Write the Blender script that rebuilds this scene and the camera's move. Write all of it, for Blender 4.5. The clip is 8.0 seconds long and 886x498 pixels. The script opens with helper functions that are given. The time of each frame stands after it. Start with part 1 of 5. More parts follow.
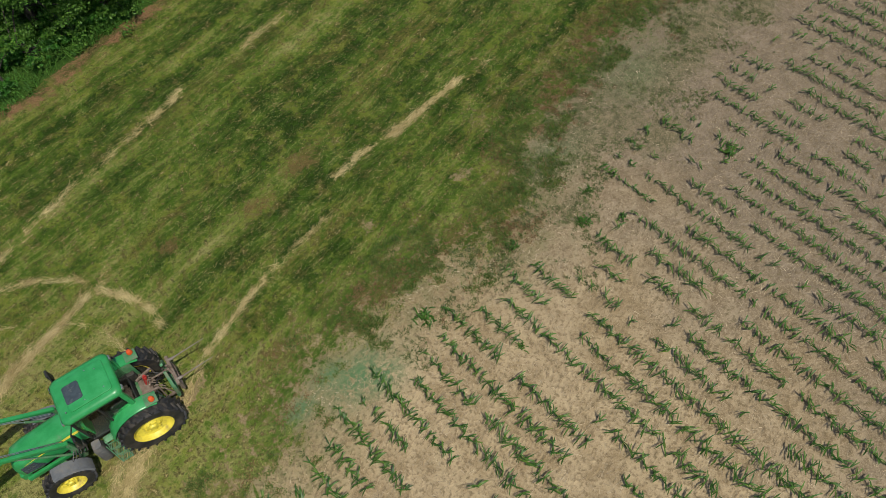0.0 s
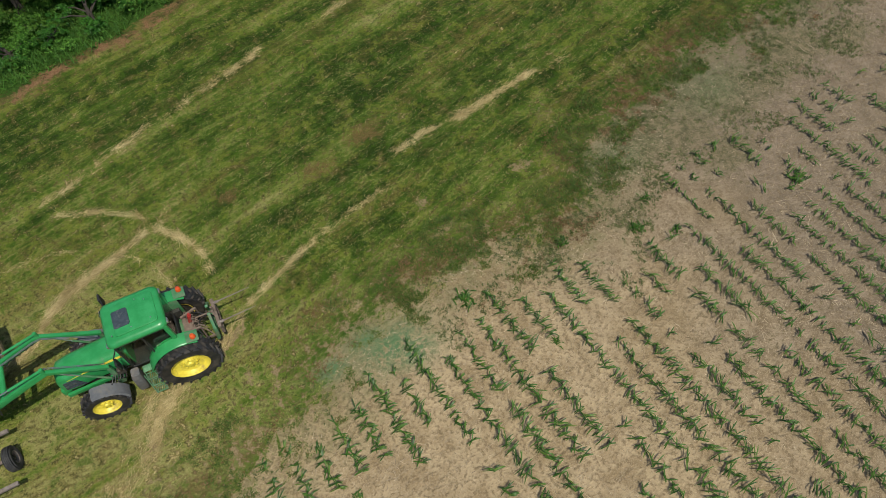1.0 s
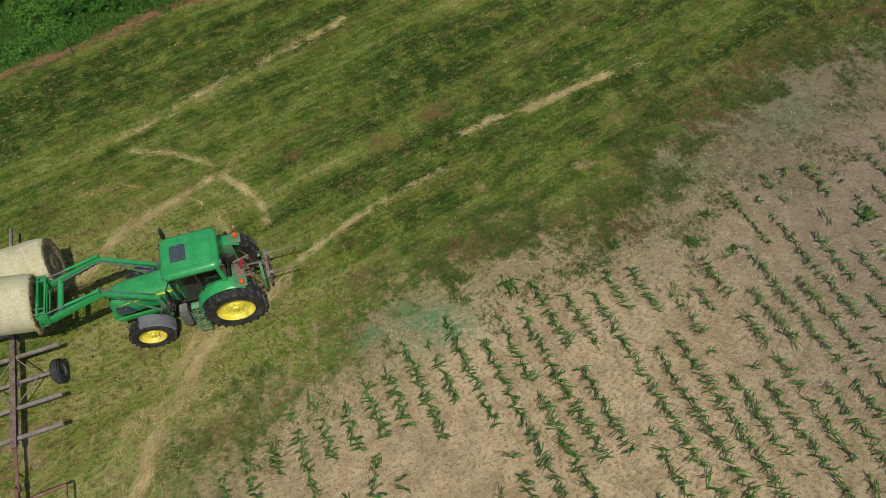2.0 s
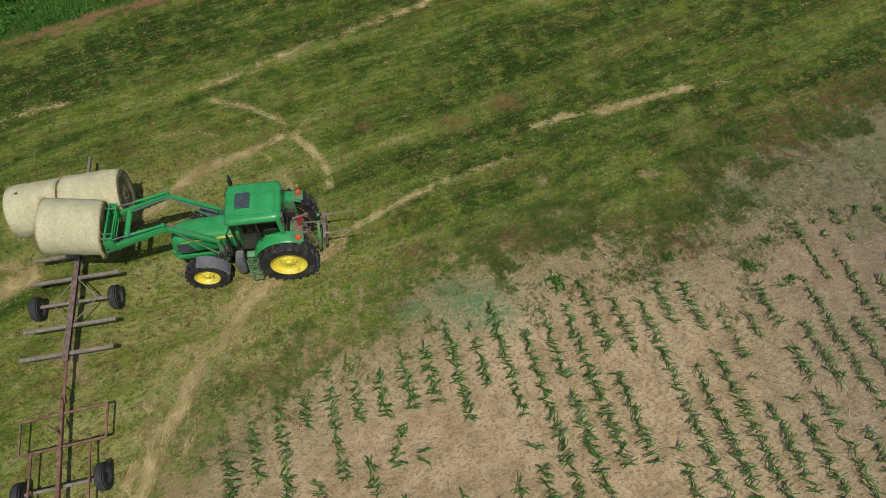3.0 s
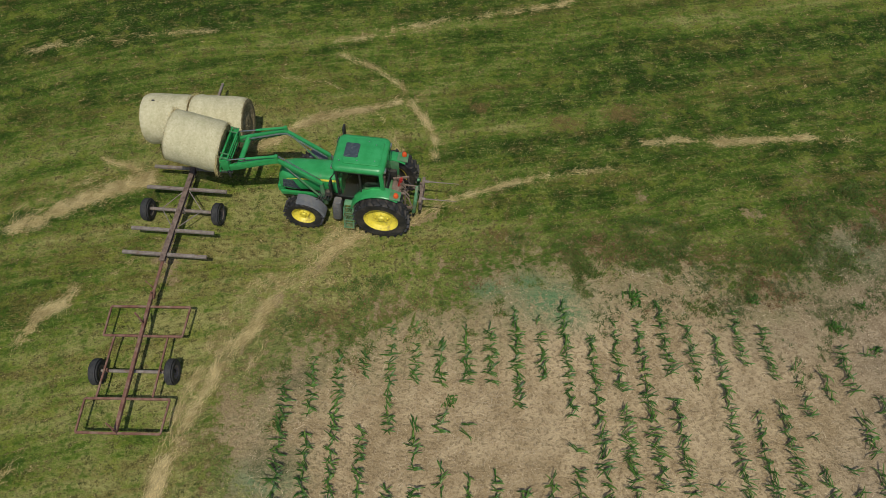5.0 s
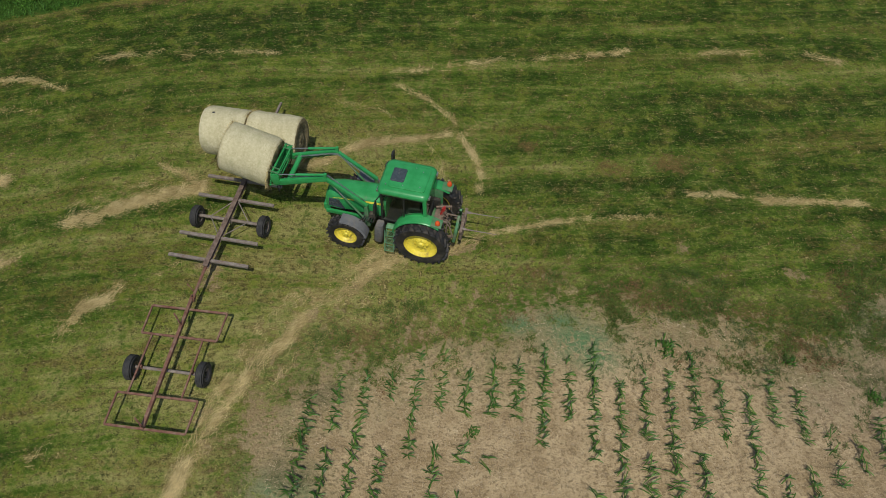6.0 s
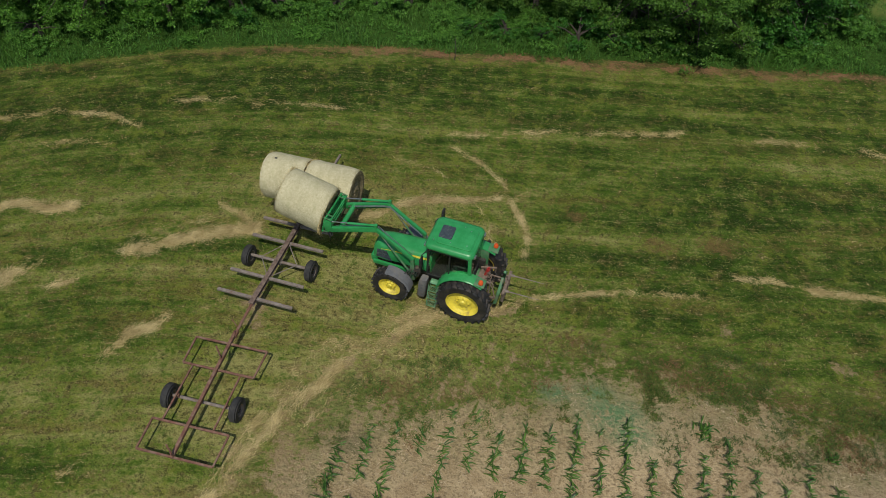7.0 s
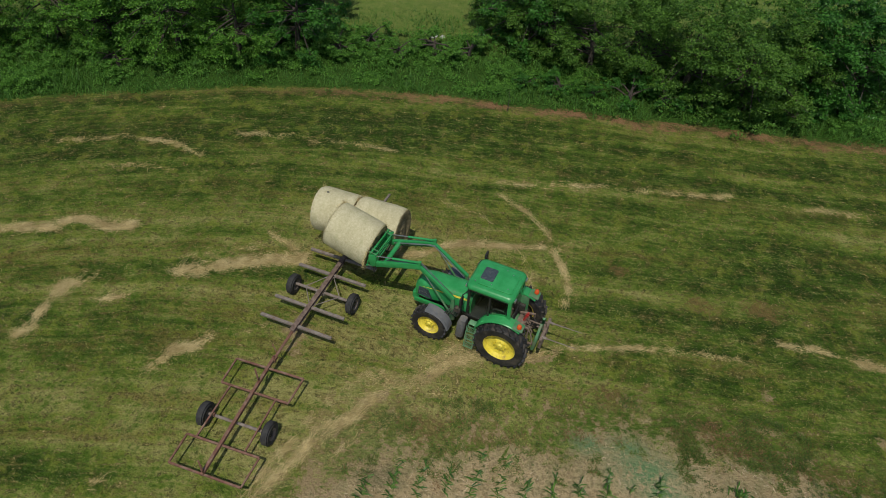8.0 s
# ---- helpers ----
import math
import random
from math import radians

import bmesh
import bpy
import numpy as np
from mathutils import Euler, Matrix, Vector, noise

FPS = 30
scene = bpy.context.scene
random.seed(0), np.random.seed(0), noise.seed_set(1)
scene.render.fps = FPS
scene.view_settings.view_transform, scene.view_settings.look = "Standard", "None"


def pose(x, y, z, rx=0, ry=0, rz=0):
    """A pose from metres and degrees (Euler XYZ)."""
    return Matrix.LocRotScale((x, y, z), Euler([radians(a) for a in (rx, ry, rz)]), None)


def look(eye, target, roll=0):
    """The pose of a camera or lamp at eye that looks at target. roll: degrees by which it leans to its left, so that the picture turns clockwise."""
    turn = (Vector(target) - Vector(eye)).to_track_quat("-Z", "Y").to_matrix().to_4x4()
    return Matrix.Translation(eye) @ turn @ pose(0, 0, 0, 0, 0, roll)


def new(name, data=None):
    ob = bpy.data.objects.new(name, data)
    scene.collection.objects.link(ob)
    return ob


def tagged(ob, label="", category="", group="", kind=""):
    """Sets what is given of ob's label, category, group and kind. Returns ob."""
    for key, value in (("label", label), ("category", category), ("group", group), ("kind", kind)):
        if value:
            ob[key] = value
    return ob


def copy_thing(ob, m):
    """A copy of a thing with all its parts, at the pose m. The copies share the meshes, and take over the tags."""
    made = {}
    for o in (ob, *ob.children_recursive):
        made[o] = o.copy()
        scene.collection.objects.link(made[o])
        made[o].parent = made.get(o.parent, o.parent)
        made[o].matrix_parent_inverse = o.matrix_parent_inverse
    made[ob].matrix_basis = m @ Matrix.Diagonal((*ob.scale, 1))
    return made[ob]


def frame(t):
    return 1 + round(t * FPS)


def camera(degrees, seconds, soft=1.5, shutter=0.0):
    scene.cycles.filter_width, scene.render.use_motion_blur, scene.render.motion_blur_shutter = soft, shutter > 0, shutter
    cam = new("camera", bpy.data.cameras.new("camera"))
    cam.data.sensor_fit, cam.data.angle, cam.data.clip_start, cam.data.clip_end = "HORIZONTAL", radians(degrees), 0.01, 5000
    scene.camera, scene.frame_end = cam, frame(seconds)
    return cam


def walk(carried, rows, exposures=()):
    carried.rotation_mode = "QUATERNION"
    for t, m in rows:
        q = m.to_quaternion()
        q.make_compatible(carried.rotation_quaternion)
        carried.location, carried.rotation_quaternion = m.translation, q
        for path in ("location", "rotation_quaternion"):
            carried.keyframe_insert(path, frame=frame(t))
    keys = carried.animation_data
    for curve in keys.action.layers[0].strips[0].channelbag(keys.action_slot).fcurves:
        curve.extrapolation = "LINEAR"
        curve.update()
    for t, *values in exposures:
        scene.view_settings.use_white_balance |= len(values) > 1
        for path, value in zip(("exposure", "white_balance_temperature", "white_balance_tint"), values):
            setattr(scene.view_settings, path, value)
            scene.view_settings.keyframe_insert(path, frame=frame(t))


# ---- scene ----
cam = camera(64.1, 8.0, soft=0.85)
PATH = [
    (0, (2.123, -8.447, 20.108), (2.707, -7.573, 18.406), -9.3),
    (0.5, (1.886, -8.606, 20.042), (2.425, -7.696, 18.344), -8.1),
    (1, (1.678, -8.793, 19.986), (2.161, -7.846, 18.292), -6.9),
    (1.5, (1.527, -9.019, 19.927), (1.949, -8.039, 18.235), -5.9),
    (3, (1.007, -9.732, 19.815), (1.239, -8.683, 18.129), -2.4),
    (3.5, (0.875, -9.956, 19.799), (1.043, -8.897, 18.111), -1.3),
    (4, (0.773, -10.181, 19.817), (0.884, -9.118, 18.127), -0.4),
    (5.5, (0.617, -10.733, 19.847), (0.585, -9.618, 18.186), 1.4),
    (6, (0.617, -10.945, 19.819), (0.526, -9.774, 18.201), 1.8),
    (6.5, (0.602, -11.148, 19.835), (0.443, -9.91, 18.272), 2.3),
    (7, (0.549, -11.384, 19.845), (0.321, -10.083, 18.343), 2.8),
    (7.5, (0.552, -11.673, 19.787), (0.253, -10.321, 18.344), 3.1),
    (8, (0.579, -11.948, 19.739), (0.212, -10.567, 18.339), 3.4),
]
walk(cam, [(t, look(eye, target, roll)) for t, eye, target, roll in PATH], exposures=[(0, 0.15), (4, 0.01), (8, -0.16)])

# ---- world, sun, exposure ----
SUN_FALL = Vector((-0.05, 0.50, -1.0))          # the way the sunlight travels
world = bpy.data.worlds.new("sky")
scene.world = world
world.use_nodes = True
wn = world.node_tree
sky = wn.nodes.new("ShaderNodeTexSky")
sky.sky_type, sky.sun_disc = "NISHITA", False
sky.sun_elevation = math.asin(1.0 / SUN_FALL.length)
sky.sun_rotation = math.atan2(-SUN_FALL.x, -SUN_FALL.y)
wn.nodes["Background"].inputs["Strength"].default_value = 0.085
wn.links.new(sky.outputs[0], wn.nodes["Background"].inputs["Color"])
sun = new("sun", bpy.data.lights.new("sun", "SUN"))
sun.data.energy, sun.data.angle, sun.data.color = 3.15, radians(0.53), (1.0, 0.95, 0.83)
sun.matrix_world = look((0, 0, 60), Vector((0, 0, 60)) + SUN_FALL)

# ---- materials ----
def nodes_of(name):
    m = bpy.data.materials.new(name)
    m.use_nodes = True
    return m, m.node_tree, m.node_tree.nodes["Principled BSDF"]


def add(nt, kind, **inputs):
    n = nt.nodes.new(kind)
    for key, value in inputs.items():
        n.inputs[key.replace("_", " ")].default_value = value
    return n


def noise_tex(nt, vec, scale, detail=4.0, rough=0.6):
    n = add(nt, "ShaderNodeTexNoise", Scale=scale, Detail=detail, Roughness=rough)
    nt.links.new(vec, n.inputs["Vector"])
    return n.outputs["Fac"]


def ramp(nt, fac, stops):
    r = nt.nodes.new("ShaderNodeValToRGB")
    while len(r.color_ramp.elements) < len(stops):
        r.color_ramp.elements.new(0.5)
    for e, (p, c) in zip(r.color_ramp.elements, stops):
        e.position, e.color = p, (*c, 1) if len(c) == 3 else c
    nt.links.new(fac, r.inputs[0])
    return r.outputs[0]


def mix(nt, fac, a, b, how="MIX"):
    n = nt.nodes.new("ShaderNodeMix")
    n.data_type, n.blend_type = "RGBA", how
    for sock, v in ((n.inputs["Factor"], fac), (n.inputs[6], a), (n.inputs[7], b)):
        if hasattr(v, "links"):
            nt.links.new(v, sock)
        elif isinstance(v, (int, float)):
            sock.default_value = v
        else:
            sock.default_value = (*v, 1)
    return n.outputs[2]


def calc(nt, op, a, b=0.0, c=0.0):
    n = nt.nodes.new("ShaderNodeMath")
    n.operation = op
    for sock, v in zip(n.inputs, (a, b, c)):
        if hasattr(v, "links"):
            nt.links.new(v, sock)
        else:
            sock.default_value = v
    return n.outputs[0]


def smooth(nt, v, lo, hi):
    n = nt.nodes.new("ShaderNodeMapRange")
    n.interpolation_type = "SMOOTHSTEP"
    nt.links.new(v, n.inputs[0])
    n.inputs[1].default_value, n.inputs[2].default_value = lo, hi
    return n.outputs[0]


def bump(nt, bsdf, height, strength, distance):
    b = add(nt, "ShaderNodeBump", Strength=strength, Distance=distance)
    nt.links.new(height, b.inputs["Height"])
    nt.links.new(b.outputs[0], bsdf.inputs["Normal"])


def coords(nt, which="Object"):
    return nt.nodes.new("ShaderNodeTexCoord").outputs[which]


def surface(name, a, b, scale=6.0, rough=0.6, metal=0.0, dirt=None, dirt_amount=0.3, relief=0.15, depth=0.004, spec=0.5, island=0.0):
    """Paint, metal, rubber or wood: two tones at a coarse and a fine scale, dirt in patches, fine relief."""
    m, nt, bsdf = nodes_of(name)
    vec = coords(nt)
    coarse, fine = noise_tex(nt, vec, scale), noise_tex(nt, vec, scale * 9)
    colour = mix(nt, smooth(nt, calc(nt, "ADD", calc(nt, "MULTIPLY", coarse, 0.7), calc(nt, "MULTIPLY", fine, 0.3)), 0.35, 0.65), a, b)
    if dirt:
        patch = smooth(nt, noise_tex(nt, vec, scale * 0.6, 6, 0.7), 0.62 - dirt_amount * 0.5, 0.85 - dirt_amount * 0.3)
        colour = mix(nt, patch, colour, dirt)
        nt.links.new(calc(nt, "ADD", rough, calc(nt, "MULTIPLY", patch, 0.25)), bsdf.inputs["Roughness"])
    else:
        nt.links.new(calc(nt, "ADD", rough - 0.06, calc(nt, "MULTIPLY", fine, 0.12)), bsdf.inputs["Roughness"])
    if island:
        g = nt.nodes.new("ShaderNodeNewGeometry").outputs["Random Per Island"]
        hsv = add(nt, "ShaderNodeHueSaturation")
        nt.links.new(calc(nt, "ADD", 1 - island, calc(nt, "MULTIPLY", g, island * 2)), hsv.inputs["Value"])
        nt.links.new(colour, hsv.inputs["Color"])
        colour = hsv.outputs[0]
    nt.links.new(colour, bsdf.inputs["Base Color"])
    bsdf.inputs["Metallic"].default_value = metal
    bsdf.inputs["Specular IOR Level"].default_value = spec
    bump(nt, bsdf, fine, relief, depth)
    return m


def foliage(name, dark, light, scale=1.5, rough=0.55, through_light=0.25, yellow=None):
    """Leaves: tone by island and by place, with some light passing through."""
    m, nt, bsdf = nodes_of(name)
    g = nt.nodes.new("ShaderNodeNewGeometry")
    place, tuft = noise_tex(nt, g.outputs["Position"], scale, 3), noise_tex(nt, g.outputs["Position"], scale * 7, 2)
    fac = calc(nt, "ADD", calc(nt, "MULTIPLY", g.outputs["Random Per Island"], 0.45), calc(nt, "ADD", calc(nt, "MULTIPLY", place, 0.45), calc(nt, "MULTIPLY", calc(nt, "SUBTRACT", tuft, 0.4), 0.7)))
    colour = mix(nt, smooth(nt, fac, 0.2, 0.85), dark, light)
    if yellow:
        colour = mix(nt, smooth(nt, g.outputs["Random Per Island"], 0.86, 0.93), colour, yellow)
    nt.links.new(colour, bsdf.inputs["Base Color"])
    bsdf.inputs["Roughness"].default_value = rough
    bsdf.inputs["Specular IOR Level"].default_value = 0.3
    trans = nt.nodes.new("ShaderNodeBsdfTranslucent")
    nt.links.new(colour, trans.inputs["Color"])
    both = nt.nodes.new("ShaderNodeMixShader")
    both.inputs[0].default_value = through_light
    nt.links.new(bsdf.outputs[0], both.inputs[1])
    nt.links.new(trans.outputs[0], both.inputs[2])
    nt.links.new(both.outputs[0], nt.nodes["Material Output"].inputs["Surface"])
    return m


def punch(nt, n, k):
    """Spreads a noise about its middle."""
    return calc(nt, "ADD", calc(nt, "MULTIPLY", calc(nt, "SUBTRACT", n, 0.5), k), 0.5)


def field(nt, name):
    n = nt.nodes.new("ShaderNodeAttribute")
    n.attribute_name = name
    return n.outputs["Fac"]


def total(nt, *terms):
    """Weighted sum of (weight, value) pairs."""
    out = 0.0
    for w, v in terms:
        out = calc(nt, "MULTIPLY_ADD", v, w, out)
    return out


def meadow(nt, pos, treed, hay):
    """Colour of the mown meadow with its lines of dry hay, and the noises that it is made of."""
    n1, n2 = punch(nt, noise_tex(nt, pos, 0.30, 4), 2.0), punch(nt, noise_tex(nt, pos, 1.9, 6, 0.62), 2.6)
    n3, n4 = punch(nt, noise_tex(nt, pos, 7.5, 4, 0.65), 2.6), punch(nt, noise_tex(nt, pos, 26.0, 3, 0.65), 2.8)
    sep = nt.nodes.new("ShaderNodeSeparateXYZ")
    nt.links.new(pos, sep.inputs[0])

    def lines(a, b, detail):
        c = nt.nodes.new("ShaderNodeCombineXYZ")
        nt.links.new(calc(nt, "MULTIPLY", sep.outputs[0], a), c.inputs[0])
        nt.links.new(calc(nt, "MULTIPLY", calc(nt, "MULTIPLY_ADD", n1, 0.3, treed), b), c.inputs[1])
        return noise_tex(nt, c.outputs[0], 1.0, detail, 0.65)

    lanes, streak = punch(nt, lines(0.030, 0.62, 3), 5.0), punch(nt, lines(0.26, 2.6, 5), 2.9)
    comb, thin = punch(nt, lines(1.1, 8.0, 4), 2.8), punch(nt, lines(4.5, 24.0, 3), 2.8)
    n5, n6 = punch(nt, noise_tex(nt, pos, 0.83, 7, 0.68), 3.2), punch(nt, noise_tex(nt, pos, 3.7, 5, 0.7), 2.8)
    near_crop = calc(nt, "MULTIPLY", smooth(nt, treed, -3.0, -16.0), calc(nt, "MULTIPLY", smooth(nt, sep.outputs[0], 7.0, -4.0), calc(nt, "MULTIPLY_ADD", smooth(nt, sep.outputs[0], -13.0, -6.0), 0.8, 0.2)))
    tone = total(nt, (0.23, lanes), (0.14, n1), (0.14, streak), (0.10, comb), (0.17, n5), (0.20, n6), (0.28, near_crop), (-0.02, 1.0), (-0.04, smooth(nt, treed, -7.0, -1.0)), (-0.04, smooth(nt, sep.outputs[0], 15.0, 26.0)))
    tone = punch(nt, tone, 1.55)
    c = ramp(nt, tone, [(0.24, (0.024, 0.050, 0.007)), (0.40, (0.051, 0.092, 0.012)), (0.53, (0.094, 0.142, 0.020)), (0.68, (0.172, 0.206, 0.043)), (0.90, (0.300, 0.284, 0.100))])
    ochre = punch(nt, lines(0.06, 0.75, 5), 3.0)
    c = mix(nt, calc(nt, "MULTIPLY", smooth(nt, total(nt, (0.45, ochre), (0.25, n6), (0.15, comb), (0.15, n1)), 0.46, 0.76), calc(nt, "MULTIPLY_ADD", smooth(nt, treed, -12.0, -4.0), -0.40, 0.75)), c, (0.172, 0.134, 0.038))
    # brown thatch showing through, lush tufts, dark gaps and pale blades
    thatch = total(nt, (0.42, n2), (0.33, n6), (0.17, calc(nt, "SUBTRACT", 1.0, n5)), (0.08, comb))
    thatch = punch(nt, thatch, 1.7)
    c = mix(nt, calc(nt, "MULTIPLY", smooth(nt, thatch, 0.56, 0.92), 0.62), c, (0.112, 0.088, 0.027))
    c = mix(nt, calc(nt, "MULTIPLY", smooth(nt, punch(nt, noise_tex(nt, pos, 1.25, 6, 0.7), 3.4), 0.52, 0.90), 0.60), c, (0.185, 0.210, 0.032))
    c = mix(nt, calc(nt, "MULTIPLY", smooth(nt, thatch, 0.44, 0.12), 0.75), c, (0.056, 0.110, 0.011))
    speck = punch(nt, noise_tex(nt, pos, 13.0, 3, 0.7), 3.2)
    grain = total(nt, (0.28, n3), (0.34, n6), (0.22, n4), (0.16, comb))
    grain = punch(nt, grain, 1.3)
    c = mix(nt, calc(nt, "MULTIPLY", smooth(nt, grain, 0.46, 0.80), 0.92), c, (0.015, 0.031, 0.005))
    c = mix(nt, calc(nt, "MULTIPLY", smooth(nt, total(nt, (0.16, thin), (0.30, speck), (0.24, comb), (0.12, streak), (0.18, n5)), 0.54, 0.88), 0.80), c, (0.300, 0.298, 0.098))
    # dry hay in lines and patches
    hayf = total(nt, (1.20, hay), (0.70, calc(nt, "SUBTRACT", n2, 0.5)), (0.95, calc(nt, "SUBTRACT", n6, 0.5)), (0.80, calc(nt, "SUBTRACT", n3, 0.5)), (0.55, calc(nt, "SUBTRACT", comb, 0.5)), (0.30, calc(nt, "SUBTRACT", thin, 0.5)), (0.50, calc(nt, "SUBTRACT", speck, 0.5)))
    straw = mix(nt, smooth(nt, total(nt, (0.5, n4), (0.5, thin)), 0.2, 0.8), (0.240, 0.170, 0.060), (0.620, 0.505, 0.240))
    c = mix(nt, calc(nt, "MULTIPLY", smooth(nt, hayf, 0.15, 0.80), 0.38), c, (0.205, 0.160, 0.060))
    c = mix(nt, calc(nt, "MULTIPLY", smooth(nt, hayf, 0.50, 1.18), 0.88), c, straw)
    return c, n1, n2, n3, n4


def ground_material():
    """Mown meadow, bare crop soil, hay left in lines and the brown track by the trees, told apart by the sheet's own fields."""
    m, nt, bsdf = nodes_of("meadow_and_soil")
    pos = nt.nodes.new("ShaderNodeNewGeometry").outputs["Position"]
    edge, treed, hay, worn, moss = (field(nt, n) for n in ("edge", "treed", "hay", "worn", "moss"))
    grass, n1, n2, n3, n4 = meadow(nt, pos, treed, hay)
    spotty = total(nt, (0.6, calc(nt, "SUBTRACT", n2, 0.5)), (0.6, calc(nt, "SUBTRACT", n3, 0.5)))
    grass = mix(nt, calc(nt, "MULTIPLY", smooth(nt, calc(nt, "ADD", field(nt, "thatch"), spotty), 0.25, 1.0), 0.78), grass, mix(nt, n4, (0.100, 0.064, 0.024), (0.235, 0.155, 0.062)))
    grass = mix(nt, calc(nt, "MULTIPLY", smooth(nt, calc(nt, "ADD", field(nt, "damp"), spotty), 0.25, 0.90), 0.55), grass, mix(nt, n4, (0.022, 0.056, 0.010), (0.066, 0.125, 0.024)))
    # brown ground by the wood, and lush growth past it
    rag = total(nt, (1.0, treed), (0.55, calc(nt, "SUBTRACT", n2, 0.5)), (0.55, calc(nt, "SUBTRACT", n1, 0.5)), (0.35, calc(nt, "SUBTRACT", n3, 0.5)))
    brown = calc(nt, "MULTIPLY", smooth(nt, rag, -0.60, -0.10), calc(nt, "SUBTRACT", 1.0, smooth(nt, rag, 0.10, 0.4)))
    sideways = nt.nodes.new("ShaderNodeSeparateXYZ")
    nt.links.new(pos, sideways.inputs[0])
    brown = calc(nt, "MULTIPLY", brown, calc(nt, "MULTIPLY_ADD", smooth(nt, calc(nt, "MULTIPLY_ADD", n1, 6.0, sideways.outputs[0]), -16.0, -1.0), 0.75, 0.25))
    grass = mix(nt, calc(nt, "MULTIPLY", brown, calc(nt, "MULTIPLY_ADD", smooth(nt, total(nt, (0.5, n2), (0.5, punch(nt, noise_tex(nt, pos, 0.7, 4, 0.6), 3.0))), 0.35, 0.65), 0.60, 0.32)), grass, mix(nt, n4, (0.150, 0.076, 0.036), (0.330, 0.190, 0.105)))
    lush = mix(nt, n3, (0.020, 0.055, 0.008), (0.060, 0.125, 0.020))
    pasture = mix(nt, n2, (0.100, 0.168, 0.030), (0.175, 0.215, 0.056))
    wild = mix(nt, smooth(nt, calc(nt, "MULTIPLY_ADD", n1, 3.0, treed), 5.5, 8.5), lush, pasture)
    grass = mix(nt, smooth(nt, rag, 0.15, 0.5), grass, wild)
    # soil of the maize field with old straw on it
    s1 = mix(nt, smooth(nt, total(nt, (0.5, n1), (0.5, n2)), 0.25, 0.75), (0.310, 0.226, 0.122), (0.500, 0.380, 0.222))
    away = nt.nodes.new("ShaderNodeSeparateXYZ")
    nt.links.new(pos, away.inputs[0])
    s1 = mix(nt, calc(nt, "MULTIPLY", smooth(nt, calc(nt, "MULTIPLY_ADD", n1, 6.0, away.outputs[0]), 11.0, 22.0), 0.90), s1, mix(nt, n2, (0.138, 0.106, 0.074), (0.272, 0.215, 0.155)))
    s1 = mix(nt, calc(nt, "MULTIPLY", smooth(nt, n3, 0.46, 0.80), 0.62), s1, (0.180, 0.128, 0.068))
    s1 = mix(nt, calc(nt, "MULTIPLY", smooth(nt, n4, 0.48, 0.85), 0.32), s1, (0.560, 0.450, 0.290))
    broad, ragged = punch(nt, noise_tex(nt, pos, 0.62, 6, 0.66), 2.6), punch(nt, noise_tex(nt, pos, 2.9, 5, 0.68), 2.6)
    wear = total(nt, (1.0, edge), (1.5, calc(nt, "SUBTRACT", broad, 0.5)), (1.7, calc(nt, "SUBTRACT", ragged, 0.5)), (1.3, calc(nt, "SUBTRACT", n3, 0.5)), (0.5, calc(nt, "SUBTRACT", n4, 0.5)))
    fringe = calc(nt, "MULTIPLY", smooth(nt, wear, -2.1, -0.9), calc(nt, "MULTIPLY_ADD", n2, 0.5, 0.30))
    rough_edge = ramp(nt, total(nt, (0.5, ragged), (0.25, n3), (0.25, n1)), [(0.24, (0.026, 0.060, 0.011)), (0.42, (0.066, 0.116, 0.020)), (0.55, (0.130, 0.092, 0.036)), (0.72, (0.290, 0.220, 0.120))])
    grass = mix(nt, fringe, grass, rough_edge)
    grass = mix(nt, calc(nt, "MULTIPLY", smooth(nt, total(nt, (1.0, worn), (0.9, calc(nt, "SUBTRACT", n2, 0.5)), (0.9, calc(nt, "SUBTRACT", n3, 0.5))), 0.40, 1.0), smooth(nt, worn, 0.02, 0.2)), grass, mix(nt, n4, (0.200, 0.145, 0.072), (0.360, 0.275, 0.150)))
    colour = mix(nt, calc(nt, "MULTIPLY", smooth(nt, wear, -0.65, 0.35), calc(nt, "MULTIPLY_ADD", smooth(nt, edge, 0.0, 2.5), 0.25, 0.75)), grass, s1)
    # sparse green film on the soil near its edge
    film = calc(nt, "MULTIPLY", smooth(nt, n2, 0.40, 0.75), calc(nt, "MULTIPLY", smooth(nt, wear, -0.3, 0.3), calc(nt, "SUBTRACT", 1.0, smooth(nt, edge, 0.6, 3.0))))
    colour = mix(nt, calc(nt, "MULTIPLY", film, 0.45), colour, (0.115, 0.125, 0.045))
    colour = mix(nt, calc(nt, "MULTIPLY", calc(nt, "MULTIPLY", moss, smooth(nt, total(nt, (0.5, n3), (0.5, ragged)), 0.15, 0.65)), 0.92), colour, (0.088, 0.195, 0.082))
    # thin grey-green growth on the headland
    sparse = calc(nt, "MULTIPLY", smooth(nt, calc(nt, "ADD", field(nt, "weedy"), total(nt, (0.7, calc(nt, "SUBTRACT", broad, 0.5)), (0.6, calc(nt, "SUBTRACT", n3, 0.5)))), 0.15, 0.85), 0.72)
    colour = mix(nt, sparse, colour, ramp(nt, total(nt, (0.5, ragged), (0.5, n4)), [(0.25, (0.062, 0.074, 0.028)), (0.5, (0.155, 0.140, 0.070)), (0.75, (0.285, 0.220, 0.130))]))
    nt.links.new(colour, bsdf.inputs["Base Color"])
    bsdf.inputs["Roughness"].default_value = 0.95
    bsdf.inputs["Specular IOR Level"].default_value = 0.1
